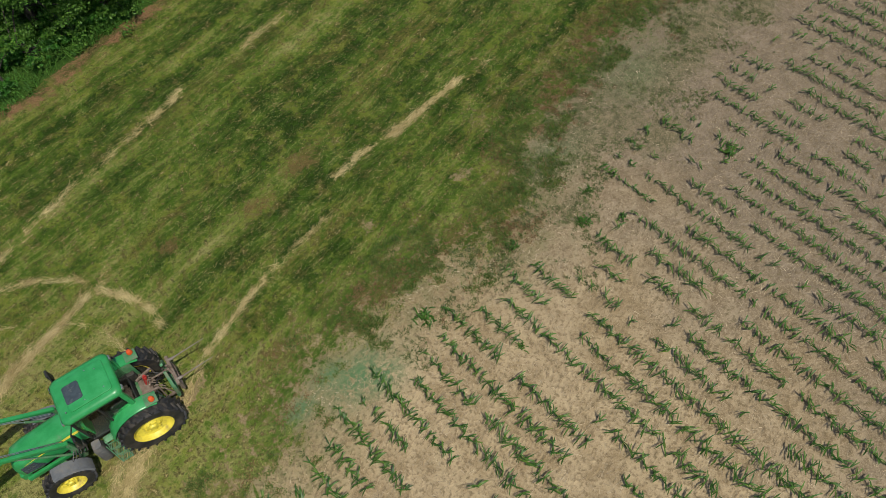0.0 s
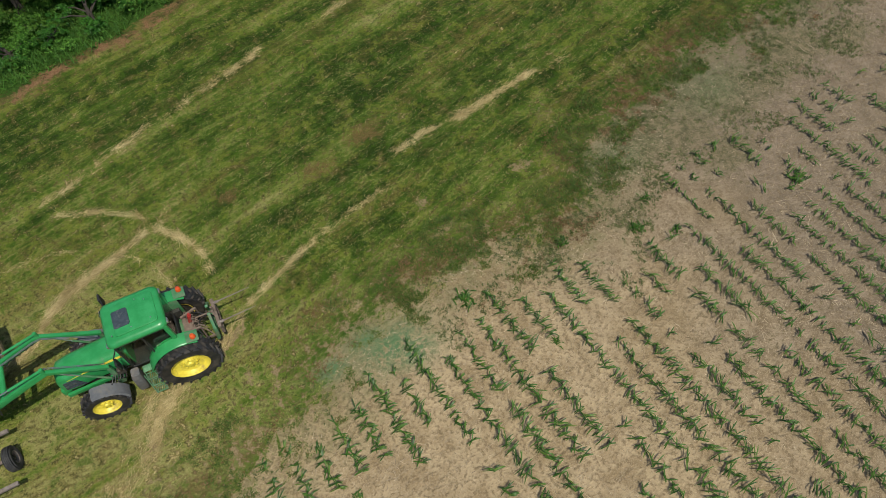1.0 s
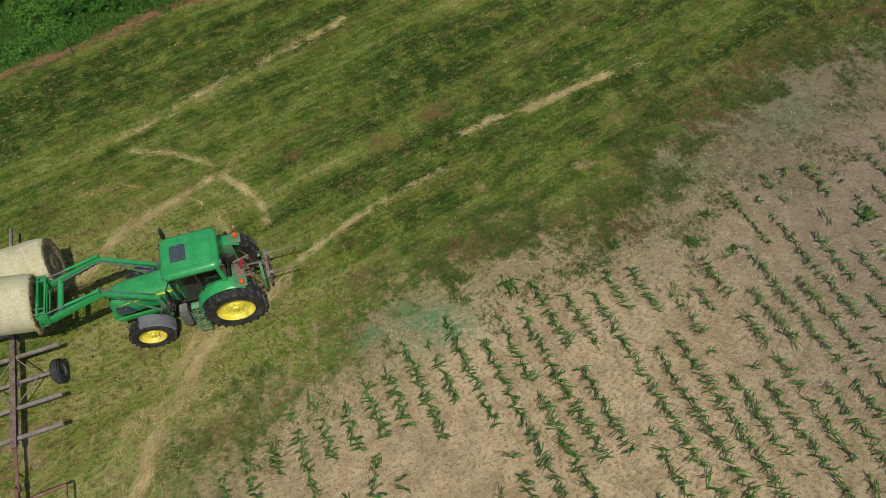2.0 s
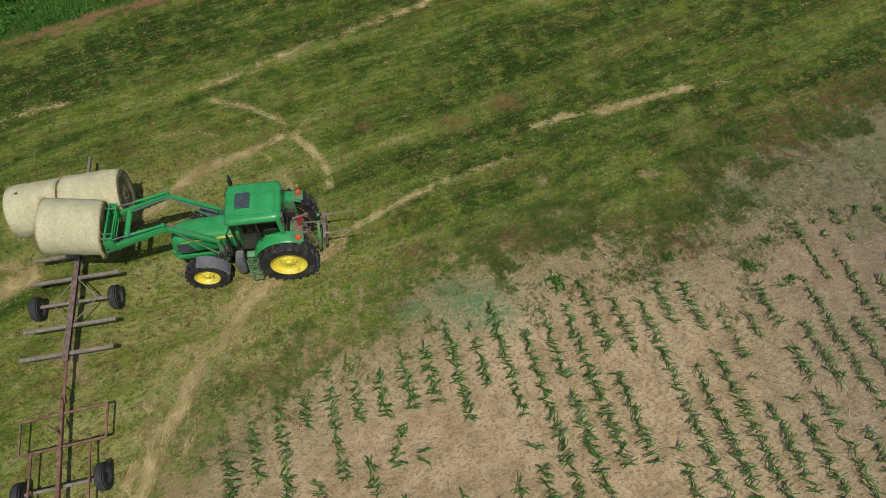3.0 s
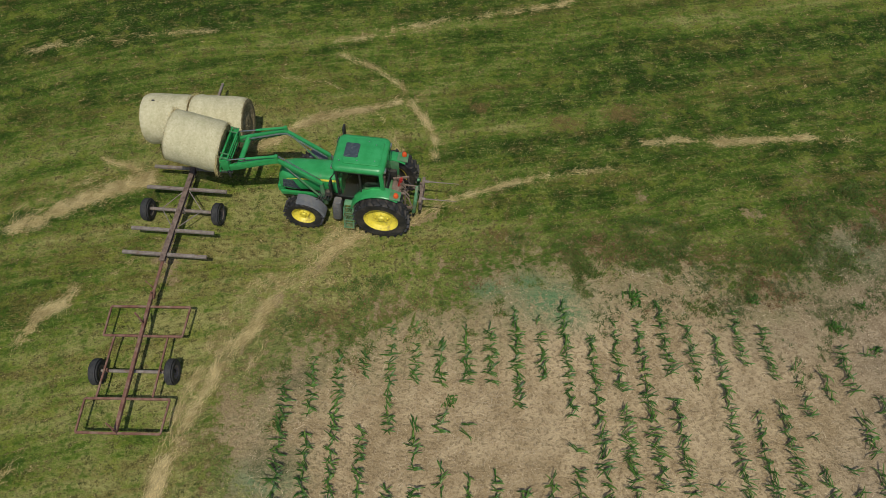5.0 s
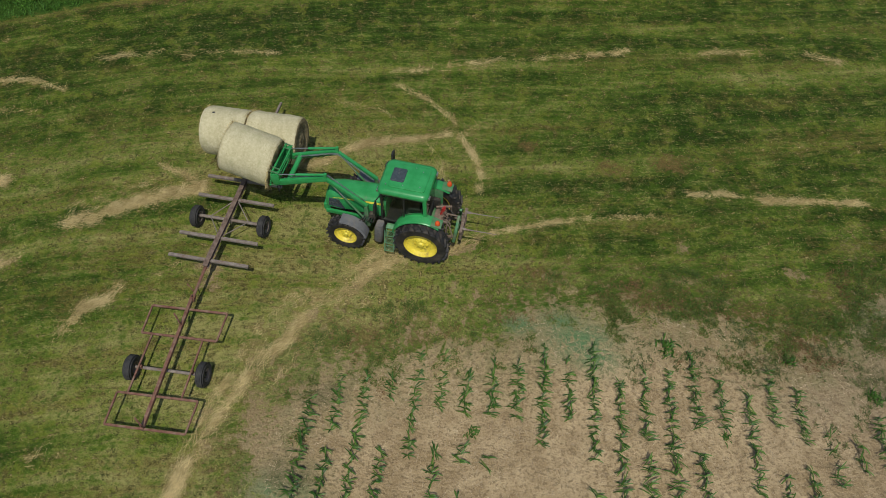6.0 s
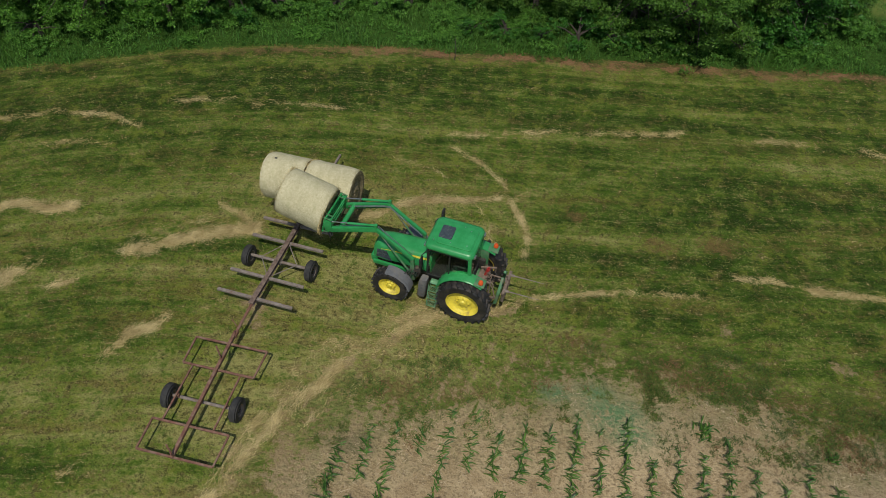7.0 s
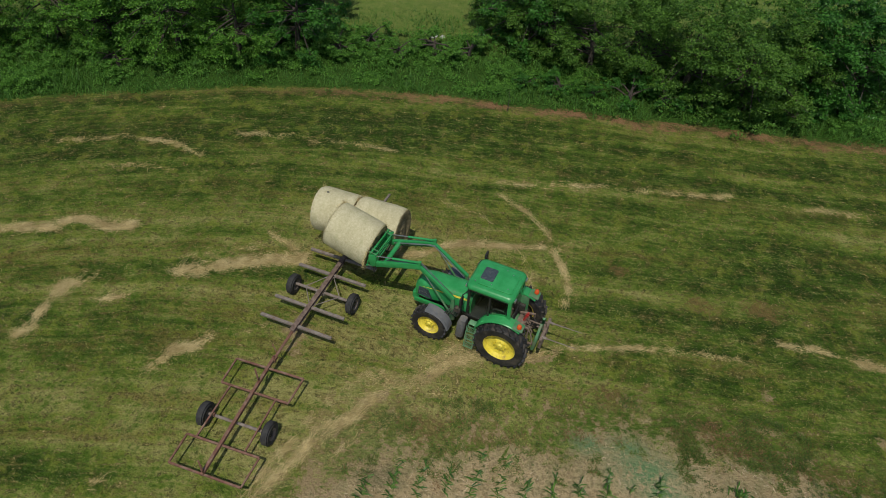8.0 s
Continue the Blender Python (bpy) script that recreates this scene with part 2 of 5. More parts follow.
    bump(nt, bsdf, total(nt, (0.85, n3), (0.15, n4)), 1.0, 0.055)
    return m


def grass_material():
    """Blades that take the meadow's colour where they stand, each a little lighter or darker."""
    m, nt, bsdf = nodes_of("mown_grass")
    g = nt.nodes.new("ShaderNodeNewGeometry")
    colour = meadow(nt, g.outputs["Position"], field(nt, "treed"), field(nt, "hay"))[0]
    hsv = add(nt, "ShaderNodeHueSaturation")
    nt.links.new(calc(nt, "MULTIPLY_ADD", g.outputs["Random Per Island"], 1.05, 0.60), hsv.inputs["Value"])
    nt.links.new(colour, hsv.inputs["Color"])
    colour = mix(nt, smooth(nt, g.outputs["Random Per Island"], 0.90, 0.95), hsv.outputs[0], (0.330, 0.275, 0.110))
    nt.links.new(colour, bsdf.inputs["Base Color"])
    bsdf.inputs["Roughness"].default_value = 0.7
    bsdf.inputs["Specular IOR Level"].default_value = 0.2
    return m


def bale_material(name, a, b, rings):
    m, nt, bsdf = nodes_of(name)
    vec = coords(nt)
    sep = nt.nodes.new("ShaderNodeSeparateXYZ")
    nt.links.new(vec, sep.inputs[0])
    if rings:
        r = calc(nt, "SQRT", calc(nt, "ADD", calc(nt, "MULTIPLY", sep.outputs[1], sep.outputs[1]), calc(nt, "MULTIPLY", sep.outputs[2], sep.outputs[2])))
        comb = nt.nodes.new("ShaderNodeCombineXYZ")
        nt.links.new(calc(nt, "MULTIPLY", r, 14.0), comb.inputs[0])
        nt.links.new(noise_tex(nt, vec, 3.0), comb.inputs[1])
        band = noise_tex(nt, comb.outputs[0], 1.4, 4, 0.7)
    else:
        comb = nt.nodes.new("ShaderNodeCombineXYZ")
        nt.links.new(calc(nt, "MULTIPLY", sep.outputs[0], 2.2), comb.inputs[0])
        nt.links.new(calc(nt, "MULTIPLY", sep.outputs[1], 0.9), comb.inputs[1])
        nt.links.new(calc(nt, "MULTIPLY", sep.outputs[2], 0.9), comb.inputs[2])
        band = noise_tex(nt, comb.outputs[0], 1.6, 4, 0.65)
    fine, fibre = noise_tex(nt, vec, 12, 5, 0.75), noise_tex(nt, vec, 60, 3, 0.7)
    fac = total(nt, (0.40, punch(nt, band, 1.6)), (0.38, punch(nt, fine, 2.2)), (0.22, punch(nt, fibre, 2.0)))
    colour = mix(nt, smooth(nt, fac, 0.20, 0.80), a, b)
    if not rings:
        colour = mix(nt, calc(nt, "MULTIPLY", smooth(nt, punch(nt, noise_tex(nt, vec, 2.3, 5, 0.7), 2.2), 0.58, 0.9), 0.40), colour, (0.40, 0.39, 0.21))
        colour = mix(nt, calc(nt, "MULTIPLY", smooth(nt, punch(nt, noise_tex(nt, vec, 17.0, 3, 0.6), 2.6), 0.76, 0.98), 0.35), colour, (0.27, 0.22, 0.10))
    nt.links.new(colour, bsdf.inputs["Base Color"])
    bsdf.inputs["Roughness"].default_value = 0.85
    bsdf.inputs["Specular IOR Level"].default_value = 0.2
    bump(nt, bsdf, calc(nt, "ADD", fine, calc(nt, "MULTIPLY", fibre, 0.5)), 0.8, 0.03)
    return m


GROUND = ground_material()
GREEN = surface("green_paint", (0.022, 0.250, 0.066), (0.040, 0.320, 0.100), 3.0, 0.34, dirt=(0.10, 0.22, 0.11), dirt_amount=0.08, relief=0.05)
GREEN_DUSTY = surface("dusty_green_paint", (0.036, 0.190, 0.066), (0.105, 0.225, 0.115), 5.0, 0.5, dirt=(0.16, 0.15, 0.10), dirt_amount=0.35, relief=0.08)
YELLOW = surface("yellow_paint", (0.70, 0.57, 0.055), (0.80, 0.68, 0.085), 5.0, 0.4, dirt=(0.28, 0.20, 0.08), dirt_amount=0.22, relief=0.05)
RUBBER = surface("tyre_rubber", (0.010, 0.010, 0.011), (0.022, 0.022, 0.024), 6.0, 0.6, dirt=(0.085, 0.070, 0.054), dirt_amount=0.38, relief=0.3)
RUBBER_GREY = surface("weathered_tyre_rubber", (0.018, 0.018, 0.019), (0.040, 0.040, 0.040), 6.0, 0.8, dirt=(0.075, 0.070, 0.062), dirt_amount=0.3, relief=0.3)
BLACK = surface("black_plastic", (0.012, 0.012, 0.012), (0.024, 0.024, 0.024), 8.0, 0.5, dirt=(0.07, 0.06, 0.05), dirt_amount=0.15)
GREY = surface("grey_fender_plastic", (0.115, 0.120, 0.130), (0.155, 0.160, 0.170), 6.0, 0.6, dirt=(0.20, 0.18, 0.15), dirt_amount=0.25)
IRON = surface("oily_cast_iron", (0.025, 0.027, 0.025), (0.065, 0.060, 0.050), 10.0, 0.6, metal=0.3, dirt=(0.16, 0.13, 0.09), dirt_amount=0.35)
STEEL = surface("bare_steel", (0.45, 0.45, 0.44), (0.62, 0.62, 0.60), 12.0, 0.35, metal=0.9, dirt=(0.20, 0.15, 0.10), dirt_amount=0.15)
BROWN_STEEL = surface("brown_weathered_steel", (0.085, 0.055, 0.042), (0.185, 0.130, 0.102), 7.0, 0.8, dirt=(0.25, 0.20, 0.16), dirt_amount=0.3, relief=0.3)
RUST = surface("rusty_red_steel", (0.125, 0.052, 0.034), (0.215, 0.105, 0.072), 7.0, 0.8, dirt=(0.26, 0.185, 0.135), dirt_amount=0.35, relief=0.3)
OLD_STEEL = surface("weathered_grey_steel", (0.165, 0.135, 0.115), (0.260, 0.225, 0.195), 7.0, 0.75, dirt=(0.15, 0.085, 0.055), dirt_amount=0.3, relief=0.3)
MUDDY = surface("muddy_steel", (0.145, 0.105, 0.080), (0.240, 0.185, 0.145), 9.0, 0.8, dirt=(0.09, 0.055, 0.04), dirt_amount=0.3, relief=0.3)
RED = surface("red_cylinder_paint", (0.36, 0.022, 0.020), (0.46, 0.040, 0.032), 8.0, 0.45, dirt=(0.2, 0.08, 0.05), dirt_amount=0.2)
ORANGE = surface("orange_lamp_plastic", (0.62, 0.085, 0.022), (0.72, 0.120, 0.030), 8.0, 0.25, relief=0.02)
TANK = surface("dark_grey_plastic", (0.085, 0.090, 0.096), (0.150, 0.155, 0.162), 6.0, 0.6, dirt=(0.19, 0.165, 0.135), dirt_amount=0.45)
STEP = surface("worn_green_step", (0.060, 0.230, 0.095), (0.150, 0.300, 0.170), 9.0, 0.5, dirt=(0.20, 0.19, 0.14), dirt_amount=0.3, relief=0.1)
HATCH = surface("tinted_hatch", (0.040, 0.055, 0.064), (0.062, 0.080, 0.090), 9.0, 0.25, dirt=(0.12, 0.12, 0.10), dirt_amount=0.2)
SEAT = surface("dark_seat_cloth", (0.020, 0.020, 0.020), (0.045, 0.042, 0.040), 12.0, 0.9)
CAB_IN = surface("cab_lining", (0.010, 0.010, 0.010), (0.020, 0.019, 0.018), 9.0, 0.8)
WRAP = bale_material("net_wrapped_hay", (0.430, 0.392, 0.232), (0.645, 0.598, 0.400), False)
HAY_END = bale_material("coiled_hay", (0.135, 0.100, 0.050), (0.400, 0.330, 0.190), True)
STRAW = surface("loose_straw", (0.32, 0.245, 0.095), (0.62, 0.50, 0.245), 1.2, 0.85, relief=0.0, island=0.45)
RESIDUE = surface("maize_straw", (0.30, 0.225, 0.135), (0.48, 0.385, 0.250), 1.2, 0.85, relief=0.0, island=0.4)
GRASS = grass_material()
PASTURE = foliage("pasture_grass", (0.080, 0.142, 0.024), (0.190, 0.245, 0.062), 0.8, 0.7, 0.2)
TALL = foliage("tall_wild_grass", (0.029, 0.105, 0.011), (0.102, 0.240, 0.031), 0.7, 0.6, 0.3)
MAIZE = foliage("maize_leaf", (0.026, 0.084, 0.013), (0.108, 0.218, 0.036), 0.9, 0.42, 0.25, (0.13, 0.21, 0.035))
FRINGE = foliage("edge_weeds", (0.040, 0.082, 0.013), (0.130, 0.190, 0.034), 1.3, 0.7, 0.25, (0.17, 0.095, 0.035))
DEAD = foliage("dead_weed", (0.095, 0.052, 0.022), (0.230, 0.140, 0.062), 1.4, 0.8, 0.15)
SPARSE = foliage("thin_grey_weeds", (0.060, 0.085, 0.028), (0.150, 0.165, 0.055), 1.6, 0.7, 0.2)
WEED = foliage("weed_leaf", (0.030, 0.090, 0.012), (0.085, 0.190, 0.025), 3.0, 0.5, 0.3)
LEAF = foliage("tree_leaf", (0.034, 0.125, 0.012), (0.165, 0.370, 0.044), 0.9, 0.5, 0.35)
LEAF_PALE = foliage("pale_tree_leaf", (0.034, 0.105, 0.012), (0.142, 0.290, 0.040), 0.9, 0.5, 0.35)
LEAF_DEEP = foliage("deep_green_tree_leaf", (0.020, 0.092, 0.011), (0.076, 0.240, 0.030), 0.9, 0.45, 0.3)
BRAMBLE = foliage("bramble_leaf", (0.038, 0.132, 0.014), (0.145, 0.330, 0.044), 0.8, 0.55, 0.3)
BARK = surface("bark", (0.038, 0.030, 0.024), (0.085, 0.070, 0.055), 8.0, 0.9, relief=0.6, depth=0.02)
STONE = surface("pale_stone", (0.33, 0.33, 0.31), (0.55, 0.54, 0.50), 5.0, 0.85, relief=0.4, depth=0.02)
GLASS, gt, gb = nodes_of("cab_glass")
gb.inputs["Base Color"].default_value = (0.55, 0.62, 0.58, 1)
gb.inputs["Roughness"].default_value = 0.03
gb.inputs["Transmission Weight"].default_value = 1.0
gb.inputs["IOR"].default_value = 1.2


# ---- building helpers ----
def part(name, bm, material, parent=None, label="", smooth_angle=35):
    me = bpy.data.meshes.new(name)
    bm.normal_update()
    bm.to_mesh(me)
    bm.free()
    me.materials.append(material)
    me.shade_smooth()
    me.set_sharp_from_angle(angle=radians(smooth_angle))
    ob = new(name, me)
    ob.parent = parent
    if label:
        tagged(ob, label)
    return ob


def empty(name, m=None):
    ob = new(name)
    ob.empty_display_size = 0.2
    if m is not None:
        ob.matrix_basis = m
    return ob


def box(bm, centre, size, m=None, bevel=0.0):
    r = bmesh.ops.create_cube(bm, size=1.0)
    vs = r["verts"]
    bmesh.ops.scale(bm, vec=size, verts=vs)
    if bevel:
        es = list({e for v in vs for e in v.link_edges})
        vs = bmesh.ops.bevel(bm, geom=es, offset=bevel, segments=2, affect="EDGES", profile=0.6)["verts"]
        vs = list({v for v in vs})
    mat = Matrix.Translation(centre) @ (m if m is not None else Matrix())
    bmesh.ops.transform(bm, matrix=mat, verts=vs)
    return vs


def tube(bm, a, b, r0, r1=None, n=10, caps=True):
    a, b = Vector(a), Vector(b)
    r1 = r0 if r1 is None else r1
    q = (b - a).to_track_quat("Z", "Y").to_matrix()
    rings = []
    for p, r in ((a, r0), (b, r1)):
        rings.append([bm.verts.new(p + q @ Vector((r * math.cos(t), r * math.sin(t), 0))) for t in [2 * math.pi * k / n for k in range(n)]])
    for k in range(n):
        bm.faces.new((rings[0][k], rings[0][(k + 1) % n], rings[1][(k + 1) % n], rings[1][k]))
    if caps:
        bm.faces.new(rings[0][::-1])
        bm.faces.new(rings[1])


def beam(bm, a, b, w, h, bevel=0.006):
    """A bar of rectangular section from a to b; h stands upright."""
    a, b = Vector(a), Vector(b)
    d = (b - a).normalized()
    side = d.cross(Vector((0, 0, 1)))
    side = side.normalized() if side.length > 1e-4 else Vector((0, 1, 0))
    up = side.cross(d)
    m = Matrix((d, side, up)).transposed().to_4x4()
    box(bm, (a + b) / 2, ((b - a).length, w, h), m, bevel)


def lathe(bm, profile, n=32, m=None, closed=False):
    """Turns (along, radius) pairs round the Y axis."""
    rings = [[bm.verts.new((r * math.cos(2 * math.pi * k / n), y, r * math.sin(2 * math.pi * k / n))) for k in range(n)] for y, r in profile]
    pairs = list(zip(rings, rings[1:])) + ([(rings[-1], rings[0])] if closed else [])
    for p, q in pairs:
        for k in range(n):
            bm.faces.new((p[k], p[(k + 1) % n], q[(k + 1) % n], q[k]))
    vs = [v for r in rings for v in r]
    if m is not None:
        bmesh.ops.transform(bm, matrix=m, verts=vs)
    return rings


def prism(bm, outline, y0, y1, bevel=0.0):
    """Extrudes an (x, z) outline from y0 to y1."""
    p = [bm.verts.new((x, y0, z)) for x, z in outline]
    q = [bm.verts.new((x, y1, z)) for x, z in outline]
    fs = [bm.faces.new(p), bm.faces.new(q[::-1])]
    n = len(p)
    for k in range(n):
        fs.append(bm.faces.new((p[(k + 1) % n], p[k], q[k], q[(k + 1) % n])))
    bmesh.ops.recalc_face_normals(bm, faces=fs)
    if bevel:
        bmesh.ops.bevel(bm, geom=list({e for f in fs for e in f.edges}), offset=bevel, segments=2, affect="EDGES", profile=0.6)


def loft(bm, sections, caps=True):
    """Joins rings of equal length into a skin."""
    rings = [[bm.verts.new(p) for p in s] for s in sections]
    n = len(rings[0])
    fs = []
    for a, b in zip(rings, rings[1:]):
        for k in range(n):
            fs.append(bm.faces.new((a[k], a[(k + 1) % n], b[(k + 1) % n], b[k])))
    if caps:
        fs += [bm.faces.new(rings[0][::-1]), bm.faces.new(rings[-1])]
    bmesh.ops.recalc_face_normals(bm, faces=fs)


def mesh_from(name, verts, faces, material, parent=None):
    """One mesh from arrays: verts n x 3, faces m x k with the same k."""
    verts, faces = np.asarray(verts, np.float32), np.asarray(faces, np.int32)
    me = bpy.data.meshes.new(name)
    me.vertices.add(len(verts))
    me.vertices.foreach_set("co", verts.ravel())
    k = faces.shape[1]
    me.loops.add(faces.size)
    me.loops.foreach_set("vertex_index", faces.ravel())
    me.polygons.add(len(faces))
    me.polygons.foreach_set("loop_start", np.arange(0, faces.size, k, dtype=np.int32))
    me.polygons.foreach_set("loop_total", np.full(len(faces), k, np.int32))
    me.update(calc_edges=True)
    me.materials.append(material)
    ob = new(name, me)
    ob.parent = parent
    return ob


# ---- the lie of the land ----
WOOD_EDGE = [(-200, -40), (-40, 3.0), (-27.6, 9.9), (-23.1, 12.4), (-18.3, 14.75), (-13.6, 16.6), (-9.1, 17.7), (-4.5, 18.4), (1.1, 19.2), (6.5, 20.1), (13.7, 21.3), (40, 26), (200, 60)]
FIELD = [(-4.3, -60), (-4.6, -6), (-5.0, -4.0), (-4.1, -1.8), (-2.1, -1.1), (-0.5, -0.6), (1.7, -0.1), (2.5, 1.2), (4.3, 1.5), (6.3, 1.65), (8.9, 1.5),
         (10.3, 0.7), (11.5, 0.7), (12.6, 1.3), (14.3, 3.0), (17.0, 3.6), (20.0, 4.2), (24.0, 4.1), (40.0, 6.0), (90, 12), (90, -60)]
# lines of dropped hay: half width and the way they run
HAY = [
    (0.26, 0.75, [(-0.8, 3.0), (0.7, 4.1)]),
    (0.18, 0.62, [(0.7, 4.1), (2.2, 4.8)]),
    (0.15, 0.55, [(2.2, 4.7), (4.2, 5.2), (5.8, 5.5), (7.2, 5.7)]),
    (0.11, 0.72, [(8.2, 6.95), (9.7, 7.1), (11.0, 7.05)]),
    (0.16, 1.0, [(11.0, 7.05), (13.3, 7.12), (14.8, 7.15)]),
    (0.09, 0.60, [(14.8, 7.15), (16.2, 7.2)]),
    (0.28, 1.15, [(-5.4, -1.0), (-4.8, -0.2), (-4.3, 0.3)]),
    (0.24, 1.15, [(-3.6, 1.2), (-3.2, 1.6), (-2.8, 2.2)]),
    (0.24, 0.80, [(-5.9, 6.8), (-4.9, 7.4), (-4.2, 8.1), (-3.3, 8.4), (-1.8, 8.7)]),
    (0.14, 0.75, [(-3.2, 11.5), (-1.8, 10.7), (-0.7, 9.6), (-0.2, 8.8), (0.2, 8.0), (0.6, 6.9), (0.55, 6.1)]),
    (0.20, 0.80, [(-1.8, 8.7), (-0.6, 9.0), (0.0, 9.2), (0.3, 9.6)]),
    (0.11, 0.60, [(-1.7, 8.5), (-1.1, 7.6), (-0.8, 6.6), (-0.8, 5.8)]),
    (0.10, 0.55, [(-5.3, 10.2), (-4.4, 10.1), (-3.6, 9.9), (-2.6, 9.3)]),
    (0.42, 0.66, [(-5.2, -0.6), (-4.6, 0.2), (-3.9, 0.9), (-3.3, 1.5), (-2.8, 2.2), (-1.6, 3.0)]),
    (0.50, 0.46, [(-5.9, -1.7), (-5.6, -0.5), (-4.9, 0.5), (-3.6, 2.0), (-2.4, 3.0)]),
    (0.20, 0.42, [(-6.4, -1.4), (-5.8, 0.2), (-4.6, 1.6)]),
    (0.24, 0.42, [(-5.0, -2.0), (-4.6, -1.1), (-3.8, -0.4), (-2.6, 1.0)]),
    (0.28, 1.0, [(-7.4, -7.0), (-6.8, -4.6), (-6.6, -3.6), (-6.1, -2.6), (-5.9, -1.9)]),
    (0.18, 0.55, [(-7.2, -4.6), (-6.9, -3.2), (-6.4, -2.0)]),
    (0.36, 1.25, [(-13.6, 3.0), (-13.0, 3.2), (-12.3, 3.8), (-11.2, 4.5), (-9.8, 5.2)]),
    (0.20, 0.50, [(-13.9, 3.3), (-13.9, 3.7), (-13.0, 4.5), (-11.4, 5.2)]),
    (0.14, 0.60, [(-11.4, 6.1), (-10.0, 5.5)]),
    (0.30, 1.15, [(-21.6, 2.5), (-20.0, 3.4), (-18.8, 4.1), (-17.6, 4.2), (-16.6, 4.4)]),
    (0.30, 0.80, [(-17.2, 0.5), (-17.1, 1.2), (-16.5, 1.7)]),
    (0.26, 0.75, [(-17.3, -1.4), (-17.1, -0.8), (-17.1, -0.1)]),
    (0.18, 0.70, [(-15.4, 0.9), (-14.7, 1.4)]),
    (0.22, 1.05, [(-12.0, -1.1), (-11.8, -0.4), (-11.3, 0.1), (-11.0, 0.6)]),
    (0.08, 0.55, [(-10.2, 0.9), (-9.3, 1.8)]),
    (0.24, 0.70, [(-11.2, -5.4), (-10.9, -4.7)]),
    (0.30, 0.44, [(-3.5, 12.2), (-1.1, 13.1), (1.3, 13.75), (3.8, 14.2), (6.3, 14.8)]),
    (0.12, 0.55, [(-3.1, 12.3), (-2.2, 12.7), (-0.2, 13.3), (0.9, 13.7)]),
    (0.20, 0.52, [(-15.9, 11.6), (-13.5, 12.4), (-11.3, 12.7), (-8.6, 13.0)]),
    (0.20, 0.52, [(-23.5, 8.2), (-20.1, 9.8), (-17.7, 10.1), (-16.7, 9.6)]),
    (0.20, 0.48, [(-20.9, 7.1), (-19.2, 7.85), (-17.2, 8.4)]),
    (0.24, 0.55, [(9.6, 15.3), (10.9, 15.6), (12.5, 15.4)]),
    (0.28, 0.8, [(14.2, 15.7), (15.3, 15.5)]),
]
# wheel tracks and thin places with bare soil
WORN = [(0.09, [(-1.5, -0.8), (-1.4, -0.4), (-1.0, 1.1)]), (0.09, [(-0.6, -0.4), (-0.5, 0.1), (0.1, 2.2)]), (0.09, [(0.4, 0.4), (0.5, 0.7), (0.9, 2.0)]), (0.9, [(-5.2, -3.2), (-4.6, -4.6)]), (0.5, [(-8.1, 1.2), (-8.3, 2.0)]),
        (0.25, [(-0.6, 3.0), (0.5, 3.6)]), (0.22, [(-4.8, -0.1), (-4.4, 0.3)]), (0.18, [(-3.4, 1.4), (-3.1, 1.7)]), (0.28, [(7.5, 3.0), (8.1, 3.05)]), (0.25, [(7.7, 4.3), (7.9, 4.5)]), (0.28, [(11.3, 3.65), (11.8, 3.7)]), (0.4, [(14.3, 3.1), (14.9, 3.2)]), (0.3, [(8.6, 2.1), (9.0, 2.2)]), (0.4, [(2.2, 0.9), (2.8, 1.1)])]
# round places (x, y, radius) of moss, of brown thatch and of darker growth
MOSS = [(4.2, 0.3, 1.2), (4.7, -0.2, 0.9), (3.6, 0.9, 0.7), (2.3, 0.7, 0.6), (-4.1, -5.3, 0.9), (14.6, 2.0, 1.2), (19.5, 2.4, 1.3)]
THATCH = [(2.3, 8.7, 0.6), (5.6, 7.8, 0.7), (7.7, 8.4, 0.9), (2.8, 2.6, 0.8), (11.5, 0.9, 0.9), (14.2, 1.4, 0.6), (6.6, 1.9, 0.8), (17.8, 2.2, 0.9), (5.4, 8.0, 0.6), (-2.6, -0.3, 0.9), (-4.0, -2.4, 1.0), (9.6, 2.0, 0.7), (-0.8, -0.2, 0.6)]
WEEDY = [(13.8, 1.6, 1.1), (15.4, 1.7, 1.7), (17.2, 1.4, 1.8), (19.3, 2.0, 2.2), (21.2, 1.6, 1.8), (23.4, 2.3, 2.0), (16.2, 2.8, 1.2), (25.5, 1.6, 1.6), (13.2, -0.1, 0.9), (17.8, 0.0, 1.4), (-3.9, -4.8, 0.9), (-3.4, -2.4, 0.8), (10.4, 0.2, 0.8)]
DAMP = [(11.3, 2.5, 0.9), (13.5, 2.8, 0.8), (7.7, 1.7, 0.8), (18.1, 4.3, 1.2), (5.0, 2.4, 0.9), (15.8, 3.9, 1.0), (21.0, 4.6, 1.4)]


def along(points, x, y):
    """The distance of arrays of places from a line of points."""
    best = np.full(np.shape(x), 1e9)
    for (ax, ay), (bx, by) in zip(points, points[1:]):
        dx, dy = bx - ax, by - ay
        k = np.clip(((x - ax) * dx + (y - ay) * dy) / (dx * dx + dy * dy), 0, 1)
        best = np.minimum(best, np.hypot(x - ax - k * dx, y - ay - k * dy))
    return best


def wood_side(x, y):
    """Metres past the edge of the wood; negative on the meadow."""
    line = np.interp(x, [p[0] for p in WOOD_EDGE], [p[1] for p in WOOD_EDGE])
    return (y - line) * 0.93


